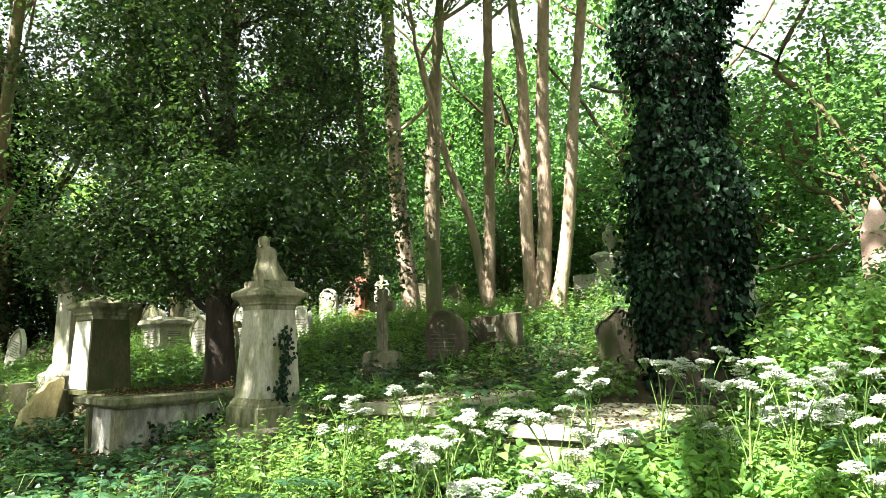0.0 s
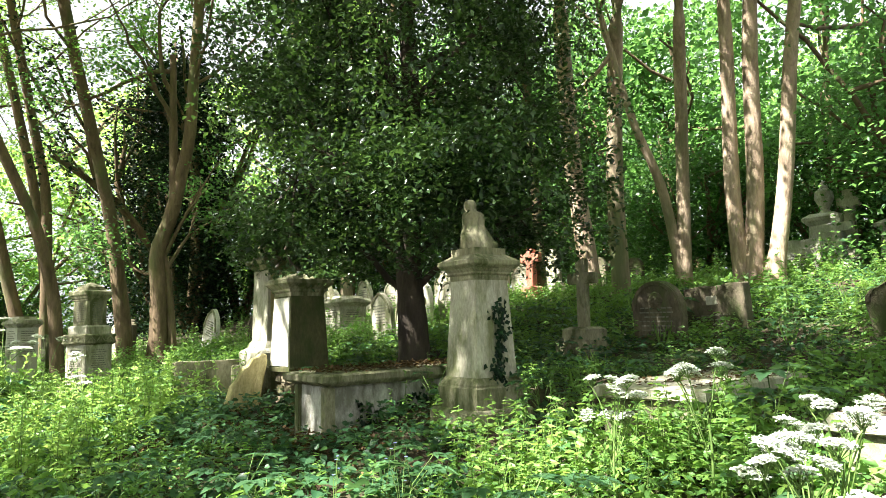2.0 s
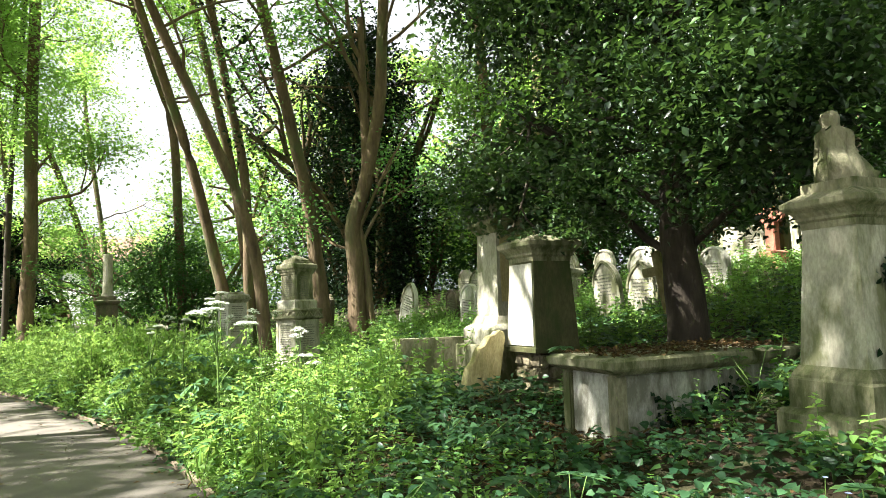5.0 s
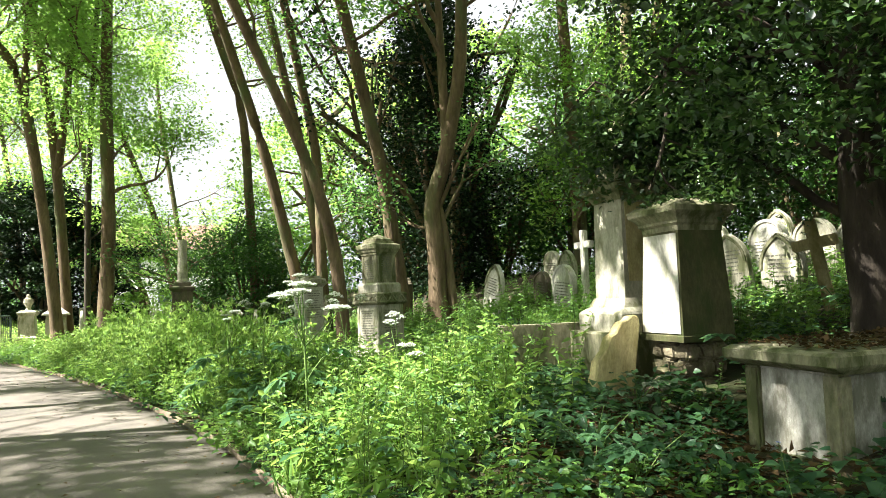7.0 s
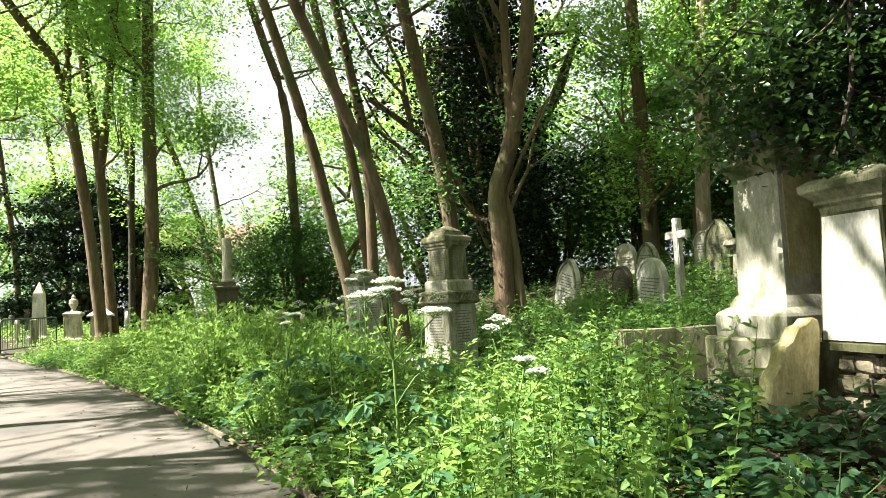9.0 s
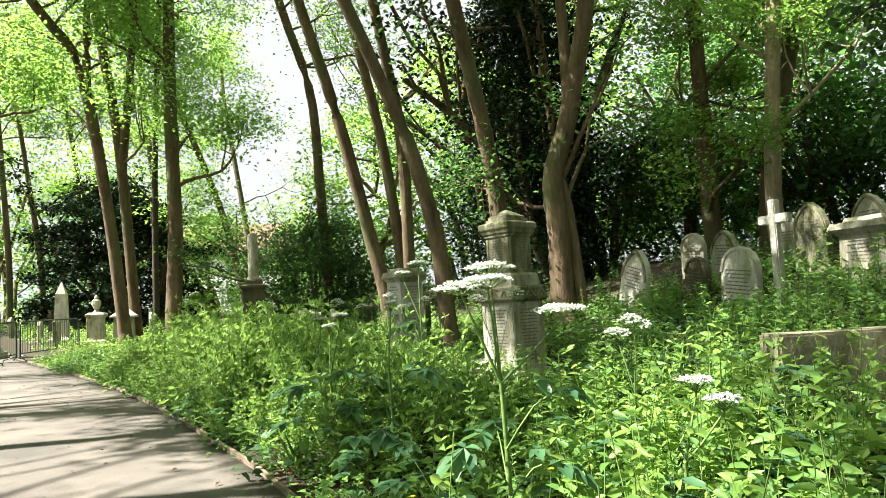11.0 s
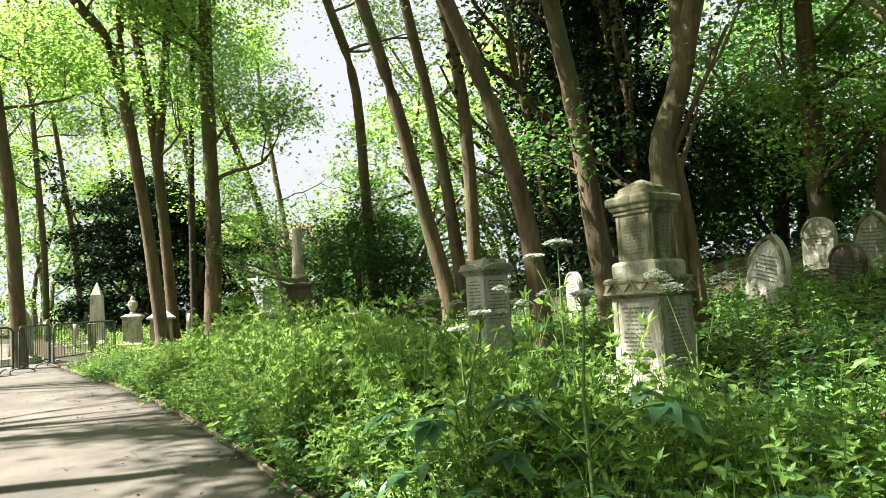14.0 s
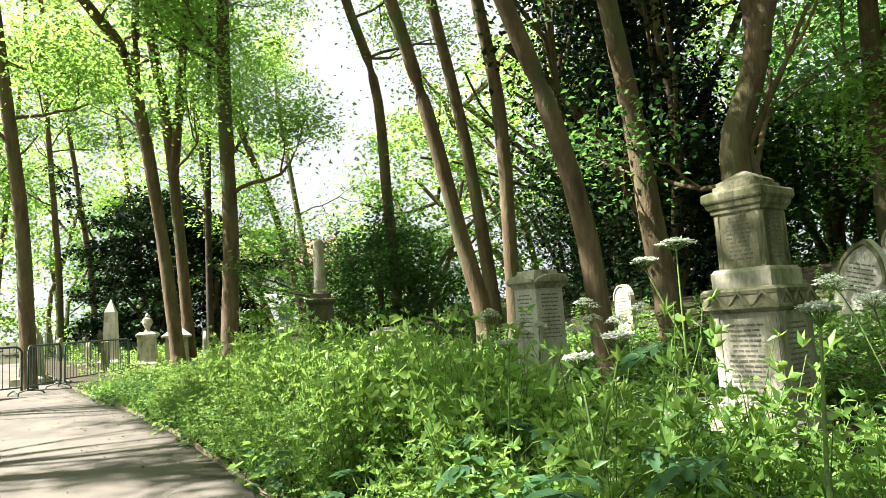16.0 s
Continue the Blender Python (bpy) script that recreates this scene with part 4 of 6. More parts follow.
def fallen_stone():
    ob = part("fallen_stone", block(0.75, 0.42, -0.1, 0.09, 0.02, rough=0.02, cuts=2), M_STONE_CLEAN)
    ob.matrix_world = pose(-9.62, 10.2, land(-9.62, 10.2) + 0.12, 8, -6, 20)
    KEEP_OFF.append((-9.62, 10.2, 0.45))
    tagged(ob, "pale fallen slab lying beside the pillar monument", "stone slab")


fallen_stone()
roofed_post()
broken_column()
barrier((-24.3, 8.0), (-24.45, 10.15), True)
barrier((-24.5, 10.25), (-25.95, 11.45))
barrier((-26.05, 11.55), (-28.1, 14.1))


def far_house():
    t = thing("house", pose(-62, 44, land(-62, 44), 0, 0, 35), "distant white and brick house beyond the trees", "house")
    part("wall", block(12, 7, -0.5, 6.0, 0.02), M_WHITE, t)
    roof = bmesh.new()
    pts = [(-6.4, -3.8, 6), (6.4, -3.8, 6), (6.4, 3.8, 6), (-6.4, 3.8, 6), (-6.4, 0, 8.8), (6.4, 0, 8.8)]
    vs = [roof.verts.new(p) for p in pts]
    for f in ((0, 1, 5, 4), (2, 3, 4, 5), (0, 4, 3), (1, 2, 5), (3, 2, 1, 0)):
        roof.faces.new([vs[i] for i in f])
    part("roof", roof, M_BRICK, t)
    for x in (-4.2, -1.4, 1.4, 4.2):
        for z in (1.0, 3.8):
            part("window", block(1.2, 0.08, z, z + 1.3, 0.01, x, -3.52), M_GLASS, t)


far_house()

# ---- trees ----
def crown(rng, centres, radius, count, size, mats_index=0, flat=0.5, droop=0.2):
    """Leaves in loose sprays round the given centres."""
    centres = np.asarray(centres, float)
    c = centres[rng.integers(0, len(centres), count)]
    p = c + rng.normal(0, 1, (count, 3)) * np.array([1, 1, flat]) * radius
    way = rng.normal(0, 1, (count, 3)) * (1, 1, 0.45) + (0, 0, -droop)
    up = rng.normal(0, 0.5, (count, 3)) + (0, 0, 1)
    l = size * rng.uniform(0.7, 1.35, count)
    return leaves(p, way, up, l, l * rng.uniform(0.5, 0.75, count))


def grow(rng, start, way, length, r, depth, wood, tips, sides=6, up=0.25):
    """A limb that forks, with its twig ends gathered in tips."""
    n = 5
    line, p, d = [np.array(start, float)], np.array(start, float), unit(np.array(way, float))
    for _ in range(n):
        d = unit(d + rng.normal(0, 0.16, 3) + (0, 0, up * 0.25))
        p = p + d * length / n
        line.append(p)
    wood.add(*tube(line, np.linspace(r, r * 0.55, n + 1), sides))
    if depth == 0:
        tips.extend(line[2:])
        return
    tips.append(line[-1])
    for _ in range(rng.integers(2, 4)):
        k = rng.integers(2, n + 1)
        grow(rng, line[k], d + rng.normal(0, 0.65, 3), length * rng.uniform(0.5, 0.75), r * 0.5, depth - 1, wood, tips, max(4, sides - 1), up)


def tree(name, label, trunk, r0, r1, height, bark, leaf, seed, limbs=9, count=9000, size=0.115, spray=0.40, low=0.5, spread=2.6, forks=(), depth=2, high=None):
    """A tree with a bent trunk through the points, limbs, and a leafy crown."""
    rng = np.random.default_rng(seed)
    pts = np.asarray(trunk, float)
    base = pts[0].copy()
    base[2] = land(base[0], base[1]) - 0.15
    if pts[0][2] > base[2] + 0.3:
        pts = np.vstack([base, pts])
    top = pts[-1]
    d = unit(pts[-1] - pts[-2])
    if height > top[2]:
        k = (height - top[2]) / 2
        d2 = unit(d * (0.6, 0.6, 1) + (0, 0, 0.3))
        pts = np.vstack([pts, top + d * k, top + d * k + d2 * k])
    line = spline(pts, 26)
    t = thing(name, pose(*base), label, "tree")
    wood, tips = Heap(), []
    org = base
    rad = np.interp(np.linspace(0, 1, 26), [0, 0.5, 1], [r0 * 0.9, (r0 + r1) / 2.2, r1])
    wood.add(*tube(line - org, rad, 12, 0.025, rng, 0.45))
    for pl, rr in forks:
        fl = spline(pl, 14)
        wood.add(*tube(fl - org, np.linspace(rr, rr * 0.45, 14), 9, 0.03, rng))
        for _ in range(3):
            grow(rng, fl[-1 - rng.integers(0, 4)] - org, rng.normal(0, 0.6, 3) + (0, 0, 0.8), spread * 0.7, rr * 0.4, depth, wood, tips)
    for i in range(limbs):
        k = int(26 * (low + (1 - low) * (i + rng.uniform(0, 0.9)) / limbs))
        k = min(k, 25)
        a = rng.uniform(0, 2 * math.pi)
        grow(rng, line[k] - org, (math.cos(a), math.sin(a), rng.uniform(0.1, 0.9)), spread * rng.uniform(0.55, 1.1), rad[k] * 0.32, depth, wood, tips)
    hp = Heap()
    hp.add(*crown(rng, tips, spray * 0.8, int(count * 1.32), size * 0.84))
    if high:      # extra crown added above the view to block sky light: cx, cy, height, radius
        a, q = rng.uniform(0, 2 * math.pi, 60), np.sqrt(rng.uniform(0, 1, 60))
        ends = np.stack([high[0] + high[3] * q * np.cos(a), high[1] + high[3] * q * np.sin(a), high[2] + rng.normal(0, 0.6, 60)], -1) - org
        for e in ends[:14]:
            root = line[rng.integers(19, 25)] - org
            wood.add(*tube(spline([root, (root + e) / 2 + (0, 0, 0.4), e], 6), np.linspace(0.05, 0.012, 6), 5))
        hp.add(*crown(rng, ends, 0.5, 6500, 0.23, flat=0.4))
    part("trunk", wood.mesh("trunk", [bark], True), bark, t)
    part("crown", hp.mesh("crown", [leaf]), leaf, t)
    return t


GREY = "tall slender woodland tree with pale flaking bark"
BROWN = "leaning brown-barked woodland tree with high crown"
tree("woodland_tree", GREY, [(-0.63, 13.96, 2.0), (-0.88, 13.62, 4.41), (-0.96, 12.77, 6.95), (-0.96, 12.19, 8.11)], 0.25, 0.07, 15, M_BARK_PALE, L_LIGHT, 11, count=9000, low=0.62, high=(-2.6, 10.6, 12, 3))
tree("woodland_tree", GREY, [(-0.14, 12.68, 1.9), (-0.16, 12.49, 3.58), (-0.07, 11.93, 5.65), (0.08, 11.1, 7.48)], 0.21, 0.07, 14, M_BARK_PALE, L_LIGHT, 12, count=9000, low=0.62, high=(0.2, 8.6, 11.5, 2.8))
tree("woodland_tree", GREY, [(0.88, 12.25, 1.9), (0.92, 12.07, 3.48), (0.93, 11.53, 5.48), (0.91, 10.72, 7.25)], 0.15, 0.06, 13, M_BARK_PALE, L_LIGHT, 13, count=8000, low=0.62,
     forks=(([(0.84, 12.25, 1.9), (0.59, 12.09, 3.49), (0.14, 11.81, 4.73), (-0.3, 11.6, 6.6)], 0.10),))
tree("woodland_tree", "twin-stemmed woodland tree with stripped reddish bark", [(1.70, 11.26, 1.8), (1.80, 11.08, 3.28), (1.76, 10.59, 5.12), (1.74, 9.86, 6.75)], 0.16, 0.06, 13, M_BARK_PALE, L_LIGHT, 14, count=8000, low=0.62, high=(2.8, 8.2, 11, 2.8),
     forks=(([(1.56, 11.26, 1.7), (1.49, 11.13, 3.29), (1.43, 10.47, 5.58), (1.23, 9.91, 6.79), (1.0, 9.7, 9.0)], 0.13),))
tree("woodland_tree", GREY, [(1.92, 11.02, 1.8), (2.14, 10.82, 3.22), (2.23, 10.33, 5.02), (2.3, 9.6, 6.59)], 0.14, 0.05, 12, M_BARK_PALE, L_LIGHT, 15, count=8000, low=0.62)
tree("woodland_tree", BROWN, [(-1.74, 15.86, 2.2), (-1.78, 15.68, 3.92), (-1.83, 15.13, 6.16), (-1.9, 14.15, 8.53)], 0.14, 0.06, 13, M_BARK, L_LIGHT, 16, count=9000, low=0.62)
tree("woodland_tree", BROWN, [(-11.02, 11.88, 0.3), (-11.06, 11.86, 0.79), (-11.14, 11.77, 2.13), (-11.27, 11.37, 3.53), (-11.4, 10.7, 4.8)], 0.17, 0.07, 12, M_BARK, L_LIGHT, 17, count=5500, low=0.72)
tree("woodland_tree", BROWN, [(-11.02, 13.82, 0.5), (-11.06, 13.79, 1.15), (-11.15, 13.7, 2.24), (-11.16, 13.35, 3.88), (-11.12, 12.76, 5.38)], 0.23, 0.09, 13, M_BARK, L_LIGHT, 18, count=5500, low=0.72)
tree("woodland_tree", "crooked forked tree with bare reddish-brown bark", [(-9.9, 13.4, 0.7), (-9.88, 13.36, 1.5), (-9.86, 13.3, 2.3), (-9.88, 13.25, 3.05), (-9.62, 13.28, 3.8), (-9.44, 13.3, 4.5), (-9.12, 13.2, 5.6), (-8.9, 13.0, 7.0)], 0.23, 0.09, 12, M_BARK, L_MID, 19, count=6000, low=0.72,
     forks=(([(-9.5, 13.3, 4.1), (-9.53, 13.3, 4.7), (-9.54, 13.25, 5.4), (-9.5, 13.1, 7.5)], 0.14), ([(-9.62, 13.5, 0.7), (-9.64, 13.45, 1.6), (-9.68, 13.38, 2.5), (-9.76, 13.3, 3.1)], 0.11)))
tree("woodland_tree", BROWN, [(-15.3, 15.3, 0.5), (-15.34, 15.23, 1.36), (-15.53, 14.95, 2.82), (-15.61, 14.27, 5.09), (-15.51, 13.29, 7.09)], 0.22, 0.08, 14, M_BARK, L_LIGHT, 20, count=6000, low=0.7)
tree("woodland_tree", BROWN, [(-17.2, 18.2, 0.8), (-17.26, 18.15, 2.02), (-17.26, 17.53, 5.36), (-17.01, 16.22, 8.59)], 0.22, 0.08, 15, M_BARK, L_LIGHT, 21, count=6000, low=0.7)
tree("woodland_tree", BROWN, [(-14.6, 15.25, 0.7), (-14.55, 15.19, 1.93), (-14.28, 14.76, 4.87), (-14.08, 13.99, 6.82)], 0.19, 0.08, 14, M_BARK, L_LIGHT, 22, count=6000, low=0.7, high=(-13.6, 14.6, 13, 2.8))
tree("woodland_tree", BROWN, [(-22.6, 20.3, 1.0), (-22.4, 19.84, 5.04), (-21.91, 19.09, 8.41), (-21.72, 17.87, 10.78)], 0.24, 0.1, 17, M_BARK, L_LIGHT, 23, count=8000, size=0.14, spray=0.75, low=0.5)
tree("woodland_tree", "straight grey-barked tree rising beside the path", [(-25.72, 16.08, 0.6), (-25.72, 16.08, 1.21), (-25.51, 16.08, 4.07), (-24.92, 15.63, 7.52), (-23.91, 15.03, 10.61)], 0.36, 0.12, 18, M_BARK, L_LIGHT, 24, count=14000, size=0.15, spray=0.75, low=0.45, spread=3.2, depth=2)
tree("woodland_tree", "slender woodland tree leaning over the path", [(-26.45, 14.8, 0.4), (-26.47, 14.74, 1.13), (-26.35, 14.14, 5.28), (-25.73, 13.09, 8.9), (-25.62, 11.98, 10.2)], 0.27, 0.1, 17, M_BARK, L_LIGHT, 25, count=14000, size=0.15, spray=0.75, low=0.45, spread=3.0, depth=2,
     forks=(([(-25.9, 13.4, 8.2), (-25.0, 13.0, 10.0), (-24.6, 12.9, 13.0)], 0.14),))
tree("woodland_tree", "twin-stemmed tree with mossy brown bark", [(-27.2, 15.6, 0.4), (-27.18, 15.54, 1.01), (-26.76, 14.83, 6.87), (-25.8, 13.64, 10.81)], 0.25, 0.1, 18, M_BARK, L_LIGHT, 26, count=14000, size=0.15, spray=0.75, low=0.45, spread=3.0, depth=2,
     forks=(([(-26.84, 14.95, 6.0), (-26.0, 14.8, 8.6), (-25.25, 14.6, 10.94), (-24.9, 14.5, 13.5)], 0.16),))
tree("woodland_tree", "thin mossy tree at the bend of the path", [(-25.96, 10.73, 0.4), (-25.81, 10.51, 4.09), (-25.23, 9.97, 7.23)], 0.24, 0.1, 15, M_BARK, L_LIGHT, 27, count=9000, size=0.15, spray=0.75, low=0.5)
tree("woodland_tree", "thin dark woodland tree", [(-30.34, 18.08, 0.7), (-29.81, 17.81, 6.86), (-27.99, 17.05, 12.7)], 0.16, 0.07, 17, M_BARK_DARK, L_LIGHT, 28, count=8000, size=0.16, spray=0.75, low=0.3)
tree("woodland_tree", "leaning thin tree far behind graves", [(-29.2, 21.7, 0.9), (-29.31, 21.44, 2.21), (-29.53, 20.62, 5.49), (-29.61, 18.97, 9.24)], 0.22, 0.08, 15, M_BARK, L_LIGHT, 29, count=9000, size=0.16, spray=0.75, low=0.35)
tree("woodland_tree", "brown woodland tree on the bank behind headstones", [(-9.1, 19.6, 1.6), (-9.1, 19.52, 1.98), (-9.05, 19.19, 4.5), (-8.91, 18.6, 6.53)], 0.27, 0.1, 14, M_BARK, L_LIGHT, 30, count=11000, size=0.12, low=0.25)
tree("woodland_tree", "brown woodland tree leaning on the bank", [(-8.1, 20.2, 1.7), (-8.05, 20.07, 2.12), (-7.81, 19.86, 4.1), (-7.04, 19.24, 6.67)], 0.28, 0.1, 14, M_BARK, L_LIGHT, 31, count=11000, size=0.12, low=0.25)
tree("woodland_tree", "stout woodland tree behind pale headstones", [(-7.6, 19.0, 1.6), (-7.7, 19.0, 3.0), (-7.4, 18.5, 6.0)], 0.22, 0.1, 13, M_BARK_PALE, L_LIGHT, 32, count=10000, size=0.12, low=0.3)


for i, (x, y, dx, dy, h) in enumerate([(-39.8, 16.2, 1.2, -0.8, 16), (-40.6, 18.0, 0.4, -1.0, 17), (-38.6, 19.6, -0.8, -0.6, 15), (-33.5, 20.2, 1.4, -1.4, 15), (-31.2, 23.6, -1.0, -0.4, 14), (-43.0, 14.5, 1.6, 0.2, 17)]):
    tree("woodland_tree", "slim far woodland tree among graves", [(x, y, 0.6), (x + dx * 0.3, y + dy * 0.2, 4.0), (x + dx, y + dy, 9.0)], 0.17, 0.07, h, M_BARK, L_LIGHT, 130 + i, limbs=8, count=5000, size=0.17, spray=0.6, low=0.35, spread=2.4)


def evergreen():
    """The dark holly over the chest tomb."""
    rng = np.random.default_rng(41)
    x, y = -2.83, 8.38
    KEEP_OFF.append((x, y, 0.3))
    z = land(x, y) - 0.15
    t = thing("holly_tree", pose(x, y, z), "dense dark evergreen holly overhanging the tombs", "tree")
    wood, tips = Heap(), []
    line = spline([(0, 0, 0), (0.02, 0, 0.7), (-0.03, 0.03, 1.6), (0.05, 0, 3.2), (0, 0, 5.5), (0, 0, 9)], 26)
    wood.add(*tube(line, np.linspace(0.22, 0.06, 26), 12, 0.03, rng, 0.3))
    for i in range(26):
        a, h = i * 2.4 + rng.uniform(-0.3, 0.3), 3.0 + 5.6 * (i / 26)
        k = min(25, int(25 * h / 9))
        grow(rng, line[k], (math.cos(a), math.sin(a), 0.9), rng.uniform(1.4, 2.1) * (1.0 if h < 6 else 0.7), 0.045, 2, wood, tips, 6, 0.05)
    part("trunk", wood.mesh("trunk", [M_BARK_DARK], True), None, t).data.materials.append(M_BARK_DARK)
    tips = np.array(tips)
    tips = tips[tips[:, 2] > 1.5]
    n = 1700
    a, h, q = rng.uniform(0, 2 * math.pi, n), rng.uniform(1.35, 7.8, n), np.sqrt(rng.uniform(0.1, 1, n))
    rr = (2.35 + 0.35 * np.minimum(np.cos(a), 0)) * q * np.clip(1.25 - 0.06 * h, 0.5, 1) * (1 + 0.15 * np.sin(3 * a + h))
    extra = np.stack([rr * np.cos(a), rr * np.sin(a), h + 0.12 * rr], -1)
    every = np.vstack([tips, extra])
    every = every[~((every[:, 0] < -1.0) & (every[:, 1] < -0.35) & (every[:, 2] < 3.0))]      # the crown is thin before the paler monuments
    for hx, hy, hz, sx, sy, sz, k in ((-4.35, 8.35, 2.62, 0.42, 0.22, 0.22, 120), (-2.0, 6.6, 2.72, 0.45, 0.3, 0.2, 150)):
        every = np.vstack([every, rng.normal(0, 1, (k, 3)) * (sx, sy, sz) + (hx - x, hy - y, hz - z)])      # boughs that hang low over them
    v, f = crown(rng, every, 0.12, 115000, 0.067, flat=0.9, droop=0.5)
    part("crown", mesh_of("crown", v, f, [L_DARK]), None, t).data.materials.append(L_DARK)


def ivy_trunk():
    rng = np.random.default_rng(43)
    x, y = 2.34, 6.2
    KEEP_OFF.append((x, y, 0.6))
    z = land(x, y) - 0.1
    t = thing("ivied_tree", pose(x, y, z), "tree trunk wholly clad in dark glossy ivy", "tree")
    wood = Heap()
    line = spline([(0, 0, 0), (0.02, 0, 1.5), (-0.02, 0, 3), (0.1, 0.05, 5), (0.25, 0.1, 9)], 22)
    wood.add(*tube(line, np.linspace(0.38, 0.2, 22), 14, 0.03, rng, 0.2))
    part("trunk", wood.mesh("trunk", [M_BARK_DARK], True), None, t).data.materials.append(M_BARK_DARK)
    n = 25000
    h, a = rng.uniform(0.0, 6.5, n), rng.uniform(0, 2 * math.pi, n)
    lump = 0.07 * np.sin(2 * a + 2.1 * h) + 0.06 * np.sin(5 * h + a) + 0.05 * np.sin(3 * a - 4 * h)
    top = 0.30 * np.clip((h - 3.0) / 1.2, 0, 1) * np.clip(np.cos(a + 0.6), 0, 1)
    rr = 0.33 + 0.10 * np.exp(-((h - 1.6) / 0.7) ** 2) + lump + top + rng.exponential(0.045, n)
    p = np.stack([rr * np.cos(a), rr * np.sin(a), h], -1)
    out = np.stack([np.cos(a), np.sin(a), np.zeros(n)], -1)
    way = out * 0.35 + rng.normal(0, 0.5, (n, 3)) + (0, 0, -0.9)
    l = rng.uniform(0.04, 0.09, n)
    v, f = leaves(p, way, out + rng.normal(0, 0.6, (n, 3)) + (0, 0, 0.5), l, l * rng.uniform(0.7, 0.95, n), fine=True)
    part("ivy", mesh_of("ivy", v, f, [L_IVY]), None, t, "dark glossy ivy leaves").data.materials.append(L_IVY)


def bush(name, label, x, y, w, h, leaf, seed, count=7000, size=0.07, base=0.0, flat=0.6, spray=0.22, group="", stems=9):
    """A rounded shrub of sprays on many stems."""
    rng = np.random.default_rng(seed)
    z = land(x, y) - 0.05
    t = thing(name, pose(x, y, z), label, "shrub", group)
    tips = []
    for i in range(stems):
        wood, a = Heap(), rng.uniform(0, 2 * math.pi)
        grow(rng, (0.1 * w * math.cos(a), 0.1 * w * math.sin(a), 0), (math.cos(a) * w * 0.5, math.sin(a) * w * 0.5, h * rng.uniform(0.5, 1.0)), h * rng.uniform(0.6, 0.9), 0.03 + 0.01 * h, 1, wood, tips, 5, 0.1)
        part("stem", wood.mesh("stem", [M_BARK]), M_BARK, t)
    n = 160
    a, q, c = rng.uniform(0, 2 * math.pi, n), np.sqrt(rng.uniform(0.15, 1, n)), rng.uniform(base, 1, n)
    ring = np.sqrt(np.clip(1 - (2 * np.maximum(c, 0.35) - 1.0) ** 2, 0.05, 1)) * (1 + 0.2 * np.sin(2 * a + seed))
    extra = np.stack([q * ring * w * np.cos(a), q * ring * w * np.sin(a), c * h], -1)
    v, f = crown(rng, np.vstack([np.array(tips), extra, extra]), spray, count, size, flat=flat, droop=0.3)
    part("foliage", mesh_of("foliage", v, f, [leaf]), None, t).data.materials.append(leaf)
    return t


evergreen()
ivy_trunk()
bush("yew", "broad dark yew beyond the graves", -35.0, 18.6, 3.4, 6.4, L_YEW, 51, 30000, 0.18, flat=0.45, spray=0.32)
bush("laurel", "dense dark evergreen shrub behind the column", -23.2, 20.2, 2.6, 3.9, L_SHADE, 52, 18000, 0.13, flat=0.7, spray=0.3)
bush("evergreen_tree", "tall dark ivied evergreen behind the trees", -15.2, 21.0, 1.7, 9.5, L_YEW, 53, 20000, 0.14, flat=0.9, spray=0.34)
bush("evergreen_tree", "tall dark evergreen in the wood", -13.2, 19.5, 1.5, 9.0, L_YEW, 54, 19000, 0.14, flat=0.9, spray=0.32)
bush("maple_sapling", "leafy maple with layered bright green leaves", 6.6, 8.8, 2.2, 4.6, L_MID, 55, 17000, 0.085, flat=0.35, spray=0.3)
bush("maple_sapling", "leafy maple in shade behind the ivied trunk", 4.6, 11.5, 2.0, 4.0, L_MID, 56, 12000, 0.085, flat=0.35, spray=0.3)
bush("bramble", "tangle of bramble and nettle beside the grave", 4.55, 5.4, 0.9, 1.15, L_MID, 57, 13000, 0.055, spray=0.14)
bush("bramble", "leafy bramble thicket in front of the obelisk", 2.9, 4.2, 0.8, 1.0, L_NETTLE, 58, 9500, 0.055, spray=0.14)
bush("bramble", "tall bramble growth at the grave edge", 4.6, 4.6, 1.1, 1.5, L_NETTLE, 59, 11000, 0.058, spray=0.15)

# dark evergreen understorey behind the pale trunks
dark = bush("holly_bush", "dark evergreen understorey behind the trees", -3.6, 19.5, 1.9, 3.6, L_SHADE, 64, 9000, 0.12, flat=0.8, spray=0.35, group="understorey")
for x, y, k, a in ((-0.6, 19.8, 0.9, 80), (2.2, 18.6, 1.0, 200), (4.6, 16.6, 1.0, 310), (6.8, 14.6, 1.1, 30), (-6.6, 21.5, 1.0, 150), (-10.5, 23.0, 1.2, 260), (-18.5, 24.5, 1.2, 20), (-12.5, 21.5, 1.0, 70)):
    ob = copy_thing(dark, pose(x, y, land(x, y) - 0.05, 0, 0, a))
    ob.scale = (k, k, k)

# woodland that closes the view all round
WOOD = []
for k in range(3):
    b = bush("background_tree", "leafy woodland tree filling the distance", -12 + 12 * k, 31 + 2 * k, 3.6, 9.0 + 2 * k, (L_MID, L_LIGHT, L_LIGHT)[k], 61 + k, 8200, 0.22, base=0.05, flat=0.5, spray=0.46, group="background trees", stems=3)
    b["category"] = "tree"
    WOOD.append(b)
rw = random.Random(21)
SPOTS = [(3.2, 24.5), (-1.8, 25.5), (0.6, 23.0), (-4, 24), (2, 22), (6, 18), (9, 14), (14, 12), (12, 4.5), (-9, 27), (-17, 28), (-24, 31), (-32, 32), (-40, 27), (-46, 18), (7, 24), (13, 20), (-1, 29), (-52, 26), (-41, 35), (5, 30), (-20, 36), (-37, 24), (-42, 13), (-44, 22), (-29, 27.5)]
